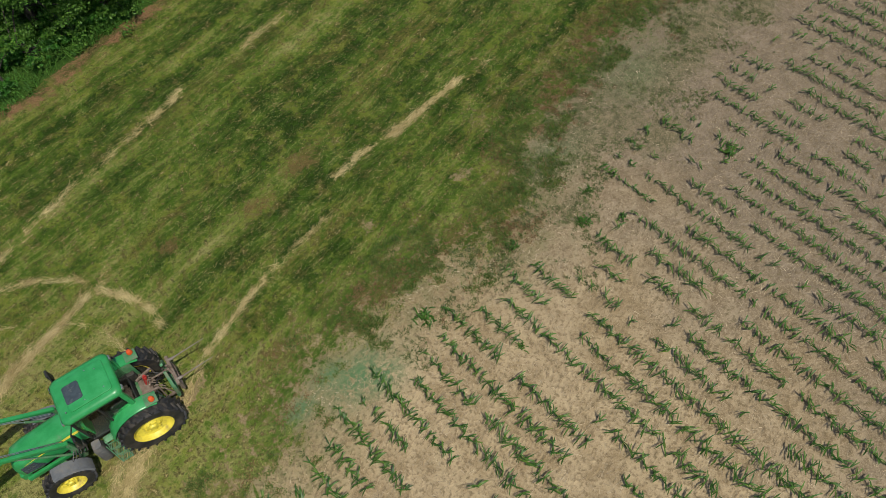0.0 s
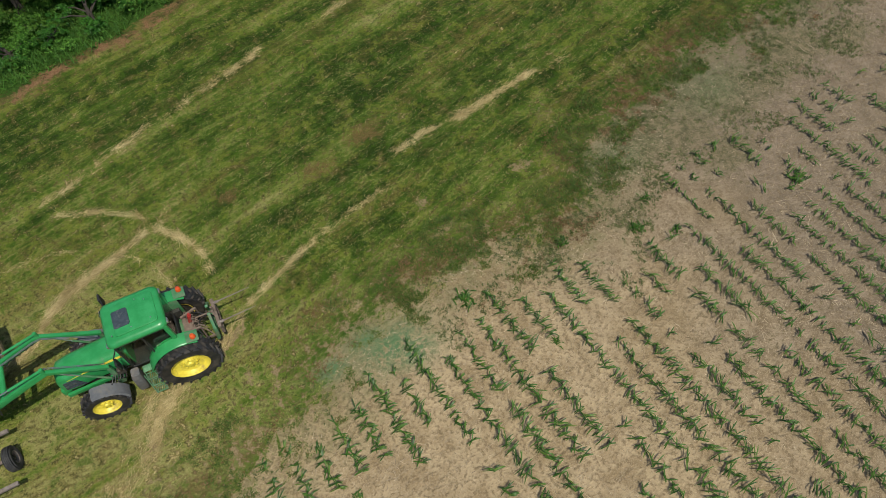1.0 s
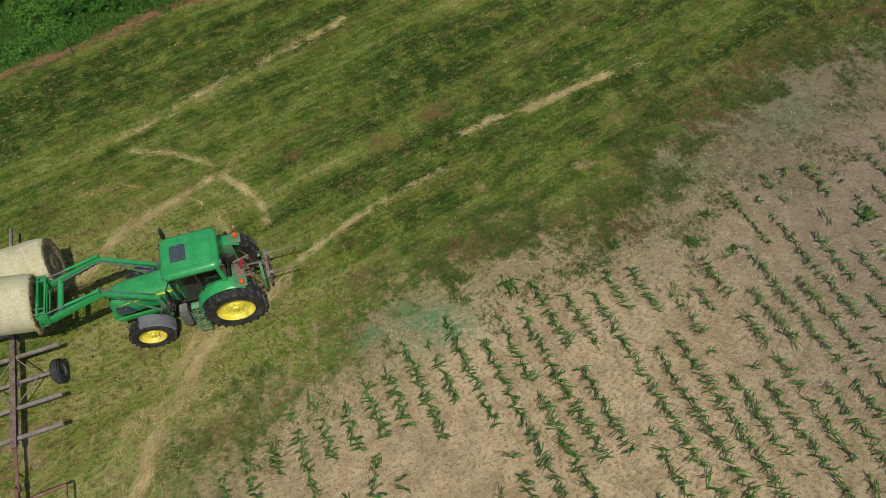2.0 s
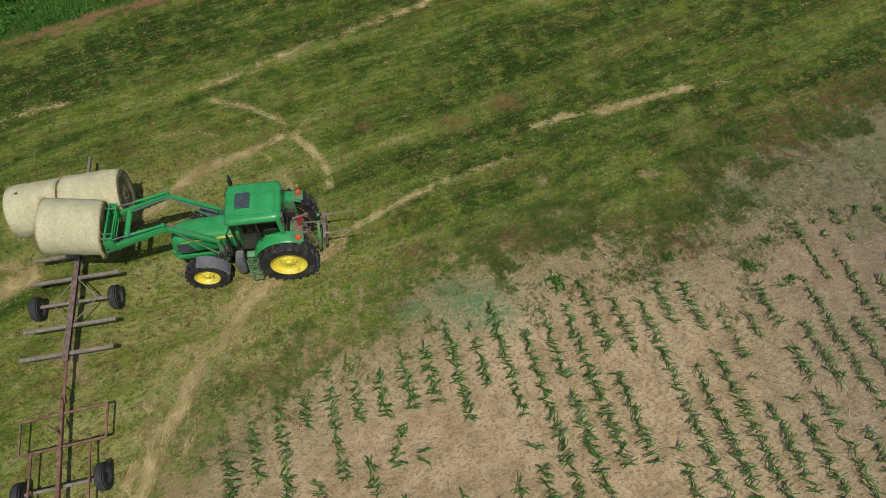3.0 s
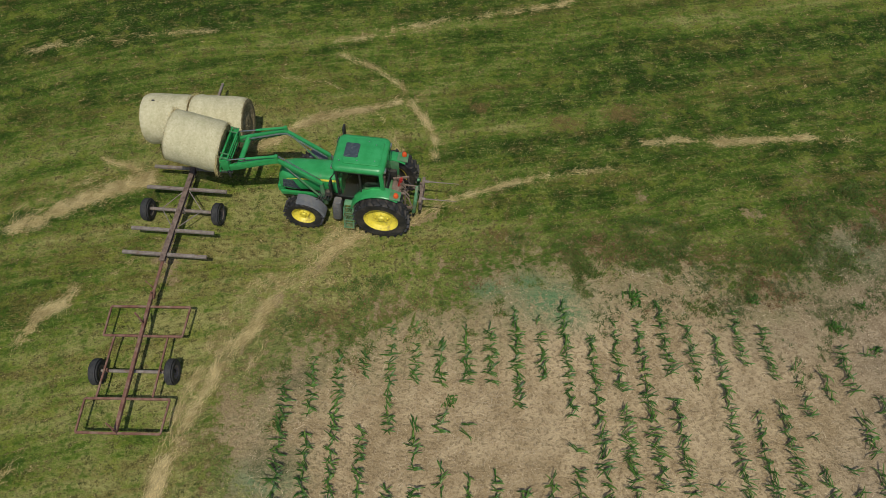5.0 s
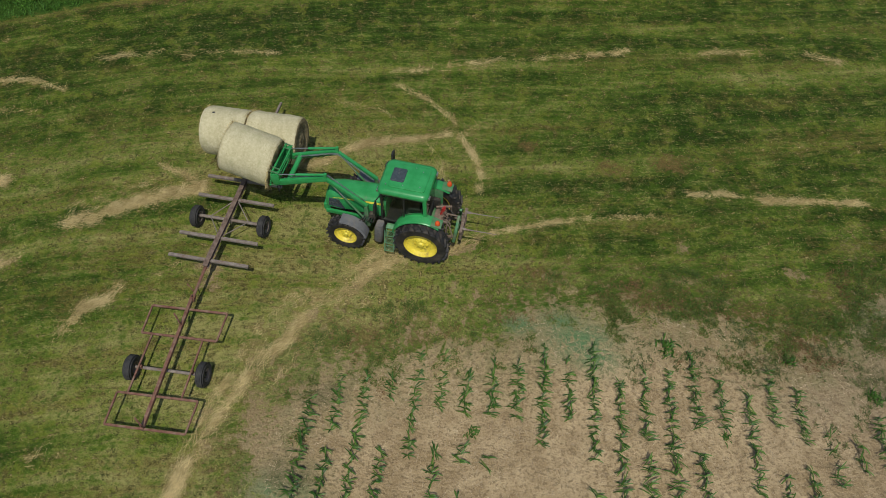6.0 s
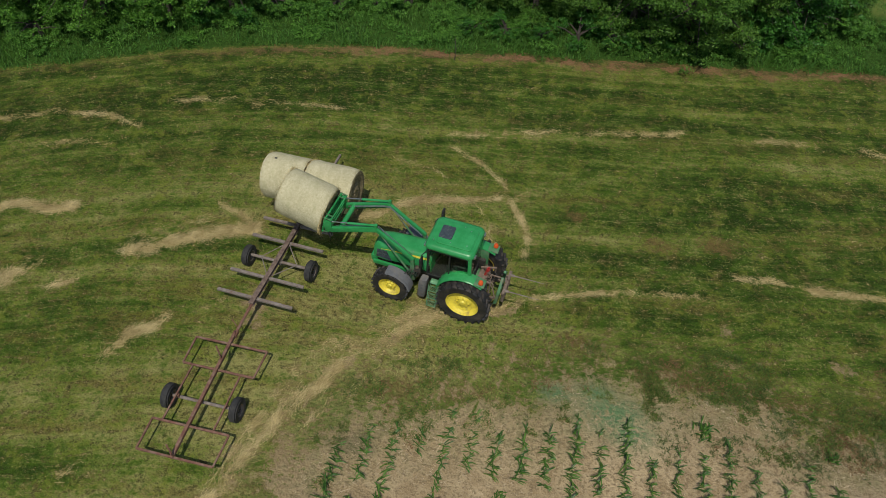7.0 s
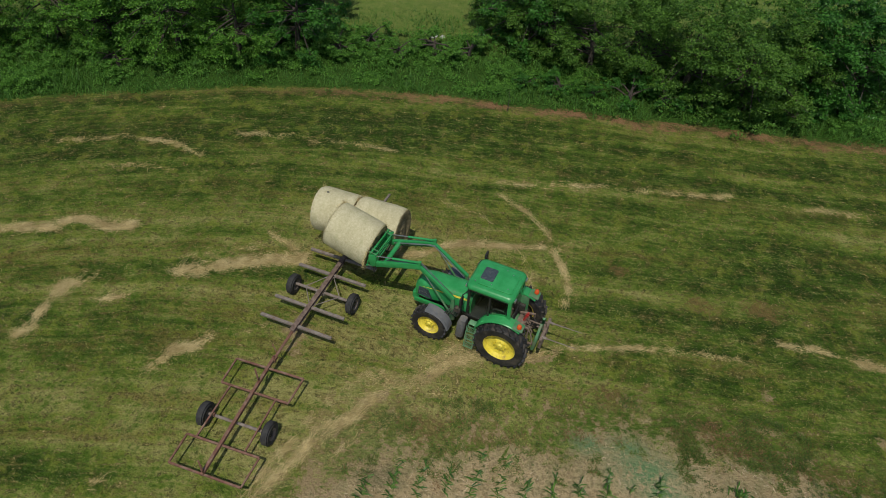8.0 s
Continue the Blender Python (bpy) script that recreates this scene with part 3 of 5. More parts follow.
def field_side(x, y):
    """Metres inside the maize field; negative outside."""
    d = along(FIELD + FIELD[:1], x, y)
    inside = np.zeros(np.shape(x), bool)
    for (ax, ay), (bx, by) in zip(FIELD, FIELD[1:] + FIELD[:1]):
        if ay != by:
            inside ^= ((ay > y) != (by > y)) & (x < (bx - ax) * (y - ay) / (by - ay) + ax)
    return np.where(inside, d, -d)


def ripple(x, y, cell, seed):
    """Smooth random values about 0, from -1 to 1, on a lattice of that cell size."""
    u, v = np.asarray(x) / cell, np.asarray(y) / cell
    i, j = np.floor(u).astype(np.int64), np.floor(v).astype(np.int64)
    fu, fv = u - i, v - j
    fu, fv = fu * fu * (3 - 2 * fu), fv * fv * (3 - 2 * fv)

    def corner(a, b):
        k = (a * 374761393 + b * 668265263 + seed * 1442695041) & 0x7FFFFFFF
        k = ((k ^ (k >> 13)) * 1274126177) & 0x7FFFFFFF
        return ((k ^ (k >> 16)) & 0xFFFF) / 32767.5 - 1

    top = corner(i, j) * (1 - fu) + corner(i + 1, j) * fu
    low = corner(i, j + 1) * (1 - fu) + corner(i + 1, j + 1) * fu
    return top * (1 - fv) + low * fv


def hay_at(x, y):
    """How thick the dropped hay lies, 0 to about 1, along slightly wandering, broken lines."""
    sx, sy = ripple(x, y, 1.1, 1) + 0.45 * ripple(x, y, 0.35, 2), ripple(x, y, 1.1, 3) + 0.45 * ripple(x, y, 0.35, 4)
    thick = np.clip(0.74 + 0.62 * ripple(x, y, 1.35, 5) + 0.42 * ripple(x, y, 0.5, 6), 0.28, 1.3)
    h = np.zeros(np.shape(x))
    for half, much, line in HAY:
        d = along(line, x + min(0.25, half * 0.75) * sx, y + min(0.25, half * 0.75) * sy)
        even = thick if half > 0.17 else 0.35 + 0.55 * thick
        h = np.maximum(h, much * (0.78 * np.exp(-(d / (half * 0.70)) ** 2) * even + 0.30 * np.exp(-(d / (half * 1.5)) ** 2)))
    return h


def hay_run(x, y):
    """The way, in radians, of the nearest line of hay."""
    best, way = np.full(np.shape(x), 1e9), np.zeros(np.shape(x))
    for half, much, line in HAY:
        for a, b in zip(line, line[1:]):
            d = along([a, b], x, y)
            way = np.where(d < best, math.atan2(b[1] - a[1], b[0] - a[0]), way)
            best = np.minimum(best, d)
    return way


def relief(x, y):
    """Gentle unevenness of the ground, in metres."""
    return 0.018 * np.sin(x * 1.9 + 0.7 * np.sin(y * 1.3)) * np.sin(y * 2.3 + 1.1 * np.sin(x * 0.9)) + 0.012 * np.sin(x * 4.7 + y * 3.1) * np.sin(y * 5.3 - x * 2.2)


def make_ground():
    far = [60, 75, 100, 150, 250, 450, 900, 2000, 4500]
    xs = np.r_[[-v for v in far[::-1]], np.arange(-40, 34.01, 0.16), far]
    ys = np.r_[[-v for v in far[::-1]], np.arange(-16, 44.01, 0.16), far]
    gx, gy = np.meshgrid(xs, ys)
    x, y = gx.ravel(), gy.ravel()
    near = (abs(x) < 50) & (abs(y) < 55)
    z = np.where(near, relief(x, y), 0.0)
    nx, ny = len(xs), len(ys)
    i = (np.arange(ny - 1)[:, None] * nx + np.arange(nx - 1)).ravel()
    ob = mesh_from("ground", np.c_[x, y, z], np.c_[i, i + 1, i + nx + 1, i + nx], GROUND)
    worn = np.zeros(len(x))
    for half, line in WORN:
        worn = np.maximum(worn, np.clip(1.3 - along(line, x, y) / half, 0, 1))
    def spots(places):
        return np.max([np.exp(-(((x - px) / r) ** 2 + ((y - py) / (r * 0.6)) ** 2)) for px, py, r in places], axis=0)

    for name, v in (("edge", np.clip(field_side(x, y), -8, 8)), ("treed", np.clip(wood_side(x, y), -60, 60)), ("hay", hay_at(x, y)), ("worn", worn), ("moss", spots(MOSS)), ("thatch", spots(THATCH)), ("damp", spots(DAMP)), ("weedy", spots(WEEDY))):
        a = ob.data.attributes.new(name, "FLOAT", "POINT")
        a.data.foreach_set("value", v.astype(np.float32))
    ob.data.shade_smooth()
    return tagged(ob, "mown hay meadow beside bare tilled soil of a maize field", "ground", kind="structure")


make_ground()


# ---- wheels ----
def make_wheel(name, radius, width, rim, lugs, rim_material, rubber, parent, at, outward, label=""):
    """A rim that carries its tyre; outward is +1 or -1 along Y."""
    bm = bmesh.new()
    w = width
    lathe(bm, [(w * 0.44, rim + 0.015), (w * 0.42, rim - 0.015), (w * 0.30, rim - 0.03), (w * 0.10, rim - 0.07), (w * 0.06, rim * 0.72), (w * 0.02, rim * 0.55),
               (w * 0.13, rim * 0.40), (w * 0.24, rim * 0.30), (w * 0.26, rim * 0.12), (w * 0.26, 0.001)], 36)
    lathe(bm, [(-w * 0.02, 0.001), (-w * 0.02, rim * 0.6), (-w * 0.10, rim - 0.09), (-w * 0.42, rim - 0.03), (-w * 0.44, rim + 0.015)], 36)
    bmesh.ops.recalc_face_normals(bm, faces=bm.faces)
    ob = part(name, bm, rim_material, parent, label)
    ob.location = at
    ob.rotation_euler = (0, 0, 0 if outward > 0 else math.pi)
    bm = bmesh.new()
    lathe(bm, [(-w * 0.44, rim), (-w * 0.50, rim + 0.35 * (radius - rim)), (-w * 0.49, rim + 0.7 * (radius - rim)), (-w * 0.42, radius - 0.075), (-w * 0.2, radius - 0.06),
               (w * 0.2, radius - 0.06), (w * 0.42, radius - 0.075), (w * 0.49, rim + 0.7 * (radius - rim)), (w * 0.50, rim + 0.35 * (radius - rim)), (w * 0.44, rim)], 44, closed=True)
    if not lugs:
        for y in (-0.25, -0.08, 0.08, 0.25):
            lathe(bm, [(y * w - 0.025, radius - 0.07), (y * w - 0.02, radius - 0.012), (y * w + 0.02, radius - 0.012), (y * w + 0.025, radius - 0.07)], 44)
    bmesh.ops.recalc_face_normals(bm, faces=bm.faces)
    part("tyre", bm, rubber, ob, "black ribbed rubber tyre" if not lugs else "black lugged rubber tyre")
    bm = bmesh.new()
    lathe(bm, [(w * 0.20, 0.001), (w * 0.20, rim * 0.20), (w * 0.30, rim * 0.18), (w * 0.36, rim * 0.13), (w * 0.36, 0.001)], 14)
    part("hub", bm, YELLOW if lugs else IRON, ob, "dusty hub")
    lug = None
    for k in range(lugs):
        for side in (1, -1):
            t = 2 * math.pi * (k + (0.5 if side > 0 else 0)) / lugs
            if lug is None:
                bm = bmesh.new()
                box(bm, (0, 0, 0), (0.08, w * 0.60, 0.06), None, 0.008)
                lug = part("tread_lug", bm, rubber, ob)
            else:
                lug = new("tread_lug", lug.data)
                lug.parent = ob
            lug.matrix_basis = Matrix.Rotation(-t, 4, "Y") @ Matrix.Translation((radius - 0.053, side * w * 0.26, 0)) @ Matrix.Rotation(radians(side * 38), 4, "X")
    nut = None
    for k in range(8):
        t = 2 * math.pi * k / 8
        p = Vector((rim * 0.36 * math.cos(t), w * 0.16, rim * 0.36 * math.sin(t)))
        if nut is None:
            bm = bmesh.new()
            tube(bm, (0, 0, 0), (0, 0.05, 0), 0.024 if lugs else 0.014, n=6)
            nut = part("wheel_nut", bm, YELLOW if lugs else IRON, ob)
        else:
            nut = new("wheel_nut", nut.data)
            nut.parent = ob
        nut.location = p
    if lugs:
        bm = bmesh.new()
        lathe(bm, [(-w * 0.06, rim * 0.2), (-w * 0.05, rim * 0.62), (-w * 0.16, rim - 0.10), (-w * 0.40, rim - 0.04)], 30)
        part("wheel_back", bm, IRON, ob, "dark dirty inner side of the wheel")
    return ob


# ---- bales ----
def make_bale(length, diameter, seed, fringe=0):
    """A round bale whose axis is X, centred on its own origin."""
    rnd = random.Random(seed)
    root = empty("round_bale")
    rad, n, k = diameter / 2, 72, 22
    off = Vector((seed * 7.3, seed * 3.1, 0))

    def swell(x, t):
        p = Vector((x * 1.4, math.cos(t) * rad * 1.5, math.sin(t) * rad * 1.5)) + off
        fall = 0.055 * math.exp(-(length / 2 - abs(x)) / 0.07)
        return rad - fall + 0.030 * noise.noise(p) + 0.012 * noise.noise(p * 4.0) - 0.015 * (0.5 - 0.5 * math.sin(t))

    bm = bmesh.new()
    rings = []
    for i in range(k + 1):
        x = -length / 2 + length * i / k
        rings.append([bm.verts.new((x + 0.012 * noise.noise(Vector((j * 0.6, i, seed))), swell(x, 2 * math.pi * j / n) * math.cos(2 * math.pi * j / n),
                                    swell(x, 2 * math.pi * j / n) * math.sin(2 * math.pi * j / n))) for j in range(n)])
    for a, b in zip(rings, rings[1:]):
        for j in range(n):
            bm.faces.new((a[j], a[(j + 1) % n], b[(j + 1) % n], b[j]))
    bmesh.ops.recalc_face_normals(bm, faces=bm.faces)
    part("net_wrap", bm, WRAP, root, "pale net wrap over packed hay", 60)
    for side in (1, -1):
        bm = bmesh.new()
        rr = [rad - 0.055 - (rad - 0.055) * i / 12 for i in range(12)]
        loops = [[bm.verts.new((side * (length / 2 - 0.012 + 0.030 * math.sin(i * 0.8) * (i > 0) + 0.035 * noise.noise(Vector((i * 0.9, j * 0.5, seed * side)))),
                                r * math.cos(2 * math.pi * j / n), r * math.sin(2 * math.pi * j / n))) for j in range(n)] for i, r in enumerate(rr)]
        for a, b in zip(loops, loops[1:]):
            for j in range(n):
                bm.faces.new((a[j], a[(j + 1) % n], b[(j + 1) % n], b[j]))
        bm.faces.new(loops[-1])
        bmesh.ops.recalc_face_normals(bm, faces=bm.faces)
        part("end_face", bm, HAY_END, root, "coiled brown hay end of the bale", 60)
    if fringe:
        verts, faces = [], []
        for _ in range(fringe):
            side = rnd.choice((1, -1))
            t = rnd.uniform(0, 2 * math.pi)
            r = rad - rnd.uniform(0.0, 0.1)
            p = Vector((side * (length / 2 - rnd.uniform(0, 0.06)), r * math.cos(t), r * math.sin(t)))
            d = Vector((side * rnd.uniform(0.1, 1), rnd.uniform(-0.7, 0.7) + 0.6 * math.cos(t), rnd.uniform(-0.8, 0.4) + 0.5 * math.sin(t))).normalized() * rnd.uniform(0.04, 0.14 if fringe < 1000 else 0.24)
            s = d.cross(Vector((0.3, 0.5, 0.8))).normalized() * 0.005
            i = len(verts)
            verts += [p - s, p + s, p + d]
            faces.append((i, i + 1, i + 2))
        tagged(mesh_from("stray_stalks", verts, faces, STRAW, root), "loose dry stalks sticking out of the bale", kind="stuff")
    return root


# ---- bale trailer ----
def make_trailer():
    root = empty("bale_trailer")
    tagged(root, "long rusty bale trailer with cross bars on mown grass", "trailer", kind="thing")
    a0, a1 = Vector((-8.09, 1.30, 0.66)), Vector((-7.59, 7.65, 0.66))
    run = (a1 - a0).normalized()
    cross = Vector((run.y, -run.x, 0))

    def on(y):
        return a0 + run * ((y - a0.y) / run.y)

    bm = bmesh.new()
    beam(bm, a0 + Vector((0, 0, 0.07)), a1 + Vector((0, 0, 0.07)), 0.17, 0.025)
    beam(bm, a0, a1, 0.05, 0.14)
    beam(bm, a0 - Vector((0, 0, 0.07)), a1 - Vector((0, 0, 0.07)), 0.17, 0.025)
    part("rear_beam", bm, BROWN_STEEL, root, "brown weathered steel girder under the load")
    bm = bmesh.new()
    beam(bm, a1 - run * 0.3 + Vector((0, 0, 0.02)), a1 + run * 1.55 + Vector((0, 0, 0.02)), 0.085, 0.085, 0.01)
    part("tail_bar", bm, OLD_STEEL, root, "grey bar past the end of the girder")
    for y in (1.57, 2.50, 4.19, 5.08, 6.25, 7.05):
        c = on(y) + Vector((0, 0, 0.02 if y > 6 else 0.0))
        bm = bmesh.new()
        beam(bm, c - cross * 1.37, c - cross * 0.09, 0.105, 0.09, 0.012)
        beam(bm, c + cross * 0.09, c + cross * 1.37, 0.105, 0.09, 0.012)
        part("cross_bar", bm, OLD_STEEL, root, "weathered grey cross bar")
    ax = on(3.44)
    bm = bmesh.new()
    tube(bm, ax - cross * 1.16 + Vector((0, 0, -0.19)), ax + cross * 1.16 + Vector((0, 0, -0.19)), 0.058, n=12)
    beam(bm, ax + Vector((0, 0, -0.19)) - run * 0.1, ax + Vector((0, 0, -0.19)) + run * 0.1, 0.2, 0.14)
    part("axle", bm, OLD_STEEL, root, "grey axle tube of the rear wheels")
    for s in (-1, 1):
        for y in (4.15, 2.64):
            bm = bmesh.new()
            tube(bm, on(y) + cross * 0.08 * s - Vector((0, 0, 0.04)), ax + cross * 0.68 * s + Vector((0, 0, -0.14)), 0.017, n=8)
            part("brace", bm, OLD_STEEL, root, "thin steel brace rod")
        w = make_wheel("wheel", 0.395, 0.27, 0.205, 0, OLD_STEEL, RUBBER_GREY, root, ax + cross * 1.20 * s + Vector((0, 0, -0.262)), 1, "grey steel wheel")
        w.rotation_euler = (0, 0, math.atan2(cross.y, cross.x) + (-math.pi / 2 if s > 0 else math.pi / 2))
    # drawbar link between both halves
    bm = bmesh.new()
    tube(bm, (-8.09, 1.45, 0.62), (-8.155, 0.05, 0.60), 0.05, n=10)
    box(bm, (-8.15, 0.12, 0.60), (0.15, 0.22, 0.13), None, 0.02)
    tube(bm, (-8.15, 0.12, 0.50), (-8.15, 0.12, 0.78), 0.022, n=8)
    part("drawbar", bm, RUST, root, "rusty drawbar with hitch pin")
    bm = bmesh.new()
    tube(bm, (-8.22, 0.42, 0.55), (-8.40, 0.52, 0.80), 0.02, n=8)
    part("hitch_lever", bm, RUST, root, "bent rusty hitch lever")
    bm = bmesh.new()
    beam(bm, (-8.155, 0.10, 0.64), (-8.21, -4.28, 0.64), 0.10, 0.13, 0.012)
    part("front_beam", bm, RUST, root, "red rusted front beam")
    for y0, y1, xl, xr in ((-0.27, -1.25, -9.31, -6.90), (-3.22, -4.21, -9.33, -6.92)):
        for a, b in (((xl, y0), (xr, y0 - 0.04)), ((xl, y1), (xr - 0.06, y1 - 0.05))):
            bm = bmesh.new()
            beam(bm, (*a, 0.60), (*b, 0.60), 0.065, 0.065, 0.012)
            part("frame_bar", bm, RUST, root, "rusty square tube across the trailer")
        for a, b in (((xl, y0), (xl, y1)), ((xr, y0 - 0.04), (xr - 0.06, y1 - 0.05))):
            bm = bmesh.new()
            beam(bm, (*a, 0.60), (*b, 0.60), 0.055, 0.06, 0.012)
            part("frame_end", bm, RUST, root, "rusty square tube end of the frame")
    for x0, x1 in ((-8.97, -9.02), (-7.38, -7.42)):
        bm = bmesh.new()
        beam(bm, (x0, -1.25, 0.60), (x1, -3.20, 0.60), 0.055, 0.06, 0.012)
        part("side_rail", bm, RUST, root, "rusty side rail")
    for y in (-0.88, -4.22):
        bm = bmesh.new()
        beam(bm, (-8.18, y, 0.66), (-8.26, y + 0.06, 1.22), 0.05, 0.05, 0.01)
        beam(bm, (-8.18, y, 0.72), (-8.20, y - 0.02, 0.86), 0.09, 0.03, 0.006)
        part("stake", bm, RUST, root, "dark upright steel stake")
    bm = bmesh.new()
    tube(bm, (-9.20, -2.31, 0.43), (-7.14, -2.36, 0.43), 0.05, n=10)
    part("axle", bm, OLD_STEEL, root, "grey axle tube of the front wheels")
    for x in (-8.97, -7.41):
        bm = bmesh.new()
        beam(bm, (x, -2.33, 0.44), (x, -2.33, 0.58), 0.08, 0.08)
        part("axle_bracket", bm, RUST, root)
    for s in (-1, 1):
        w = make_wheel("wheel", 0.40, 0.26, 0.205, 0, OLD_STEEL, RUBBER_GREY, root, (-8.195 + s * 1.09, -2.33, 0.40), 1, "cream steel wheel")
        w.rotation_euler = (0, 0, -math.pi / 2 if s > 0 else math.pi / 2)
    return root


make_trailer()
b1 = make_bale(1.58, 1.74, 1, 500)
b1.matrix_basis = pose(-8.60, 6.61, 1.50, 20, 0, -2)
tagged(b1, "round hay bale in pale net wrap on the trailer", "hay bale", "bales on the trailer", "thing")
bm = bmesh.new()
bmesh.ops.create_uvsphere(bm, u_segments=12, v_segments=8, radius=0.055, matrix=Matrix.Diagonal((1.2, 0.8, 0.5, 1)))
hole = part("tear", bm, BLACK, b1, "small dark tear in the net wrap")
hole.matrix_basis = Matrix.Rotation(radians(-20), 4, "X") @ pose(-0.38, 0.02, 0.868)
b2 = make_bale(1.84, 1.74, 2, 700)
b2.matrix_basis = pose(-6.84, 6.53, 1.50, 200, 0, -4)
tagged(b2, "round hay bale with a coiled brown end on the trailer", "hay bale", "bales on the trailer", "thing")


# ---- tractor ----
TRACTOR = pose(-1.05, 3.86, 0, 0, 0, 172.5)


def ring(cx, hx, hy, r, z, n=5):
    """A rounded rectangle at height z."""
    pts = []
    for sx, sy, a in ((1, 1, 0), (-1, 1, 90), (-1, -1, 180), (1, -1, 270)):
        for k in range(n + 1):
            t = radians(a + 90 * k / n)
            pts.append((cx + sx * (hx - r) + r * math.cos(t), sy * (hy - r) + r * math.sin(t), z))
    return pts


def hood_half(x):
    return float(np.interp(x, [1.35, 2.2, 3.0, 3.35, 3.50], [0.44, 0.43, 0.40, 0.37, 0.32]))


def hood_top(x):
    return float(np.interp(x, [1.35, 2.2, 3.0, 3.35, 3.50], [1.99, 1.96, 1.92, 1.85, 1.66]))


def make_cab(root):
    bm = bmesh.new()
    loft(bm, [ring(0.70, 0.78, 0.66, 0.16, 2.68), ring(0.70, 0.83, 0.72, 0.18, 2.72), ring(0.70, 0.84, 0.73, 0.20, 2.80), ring(0.69, 0.80, 0.69, 0.20, 2.88), ring(0.68, 0.72, 0.60, 0.20, 2.915)])
    roof = part("cab_roof", bm, GREEN, root, "glossy green moulded cab roof", 50)
    bm = bmesh.new()
    loft(bm, [ring(0.62, 0.60, 0.52, 0.10, 2.910), ring(0.62, 0.60, 0.52, 0.10, 2.945), ring(0.62, 0.575, 0.495, 0.09, 2.957)])
    part("roof_panel", bm, GREEN, roof)
    bm = bmesh.new()
    loft(bm, [ring(0.98, 0.23, 0.29, 0.06, 2.94), ring(0.98, 0.22, 0.28, 0.06, 2.978), ring(0.98, 0.20, 0.26, 0.05, 2.984)])
    part("roof_hatch", bm, HATCH, roof, "dark tinted roof hatch")
    for x, y in ((0.2, 0.35), (0.25, -0.3), (0.75, 0.4), (1.3, 0.45), (0.5, -0.42)):
        bm = bmesh.new()
        tube(bm, (x, y, 2.93), (x, y, 2.970), 0.018, n=8)
        part("roof_bolt", bm, STEEL, roof)
    # pillars and frames
    for s in (1, -1):
        for name, a, b, w, mat in (("front_pillar", (1.42, 0.62 * s, 1.40), (1.40, 0.64 * s, 2.72), 0.07, BLACK), ("middle_pillar", (0.66, 0.68 * s, 1.30), (0.66, 0.66 * s, 2.72), 0.05, BLACK),
                                   ("rear_pillar", (-0.06, 0.64 * s, 1.55), (-0.02, 0.64 * s, 2.72), 0.12, GREEN)):
            bm = bmesh.new()
            beam(bm, a, b, w, w, 0.015)
            part(name, bm, mat, root, "green rear cab pillar" if mat is GREEN else "black cab pillar")
        bm = bmesh.new()
        box(bm, (1.03, 0.655 * s, 2.06), (0.70, 0.008, 1.25))
        part("door_pane", bm, GLASS, root, "tinted door glass").visible_shadow = False
        bm = bmesh.new()
        box(bm, (0.31, 0.655 * s, 2.15), (0.60, 0.008, 1.05))
        part("side_pane", bm, GLASS, root, "tinted side glass").visible_shadow = False
        for a, b in (((0.0, 0.66 * s, 1.60), (0.66, 0.68 * s, 1.55)), ((0.66, 0.68 * s, 1.42), (1.42, 0.65 * s, 1.40)), ((0.05, 0.66 * s, 2.66), (1.40, 0.66 * s, 2.66))):
            bm = bmesh.new()
            beam(bm, a, b, 0.05, 0.06, 0.01)
            part("window_rail", bm, BLACK, root)
        bm = bmesh.new()
        tube(bm, (0.74, 0.70 * s, 1.95), (0.74, 0.70 * s, 2.2), 0.012, n=6)
        part("door_handle", bm, BLACK, root)
    bm = bmesh.new()
    box(bm, (1.435, 0, 2.08), (0.008, 1.2, 1.2))
    part("windscreen", bm, GLASS, root, "tinted windscreen").visible_shadow = False
    bm = bmesh.new()
    box(bm, (-0.07, 0, 2.12), (0.008, 1.18, 1.05))
    part("rear_pane", bm, GLASS, root, "tinted rear glass").visible_shadow = False
    bm = bmesh.new()
    box(bm, (0.68, 0, 1.20), (1.50, 1.16, 0.10), None, 0.02)
    box(bm, (-0.06, 0, 1.38), (0.06, 1.16, 0.40), None, 0.02)
    box(bm, (1.42, 0, 1.42), (0.06, 1.16, 0.36), None, 0.02)
    part("cab_floor", bm, CAB_IN, root, "dark cab floor and bulkhead")
    for s in (1, -1):
        bm = bmesh.new()
        box(bm, (0.28, 0.55 * s, 1.42), (0.62, 0.14, 0.36), None, 0.03)
        part("console", bm, CAB_IN, root)
    bm = bmesh.new()
    box(bm, (0.42, 0, 1.58), (0.48, 0.50, 0.14), None, 0.05)
    box(bm, (0.17, 0, 1.90), (0.13, 0.48, 0.60), pose(0, 0, 0, 0, -10, 0), 0.05)
    box(bm, (0.42, 0, 1.38), (0.30, 0.30, 0.28), None, 0.02)
    for s in (1, -1):
        box(bm, (0.40, 0.29 * s, 1.76), (0.34, 0.07, 0.06), None, 0.02)
    part("seat", bm, SEAT, root, "dark cloth driver seat")
    bm = bmesh.new()
    tube(bm, (1.32, 0, 1.35), (1.08, 0, 1.88), 0.05, 0.035, 10)
    m = Matrix.Translation((1.06, 0, 1.92)) @ Matrix.Rotation(radians(65), 4, "Y") @ Matrix.Rotation(radians(90), 4, "X")
    lathe(bm, [(-0.015, 0.19), (0.0, 0.205), (0.015, 0.19), (0.0, 0.175)], 24, m, True)
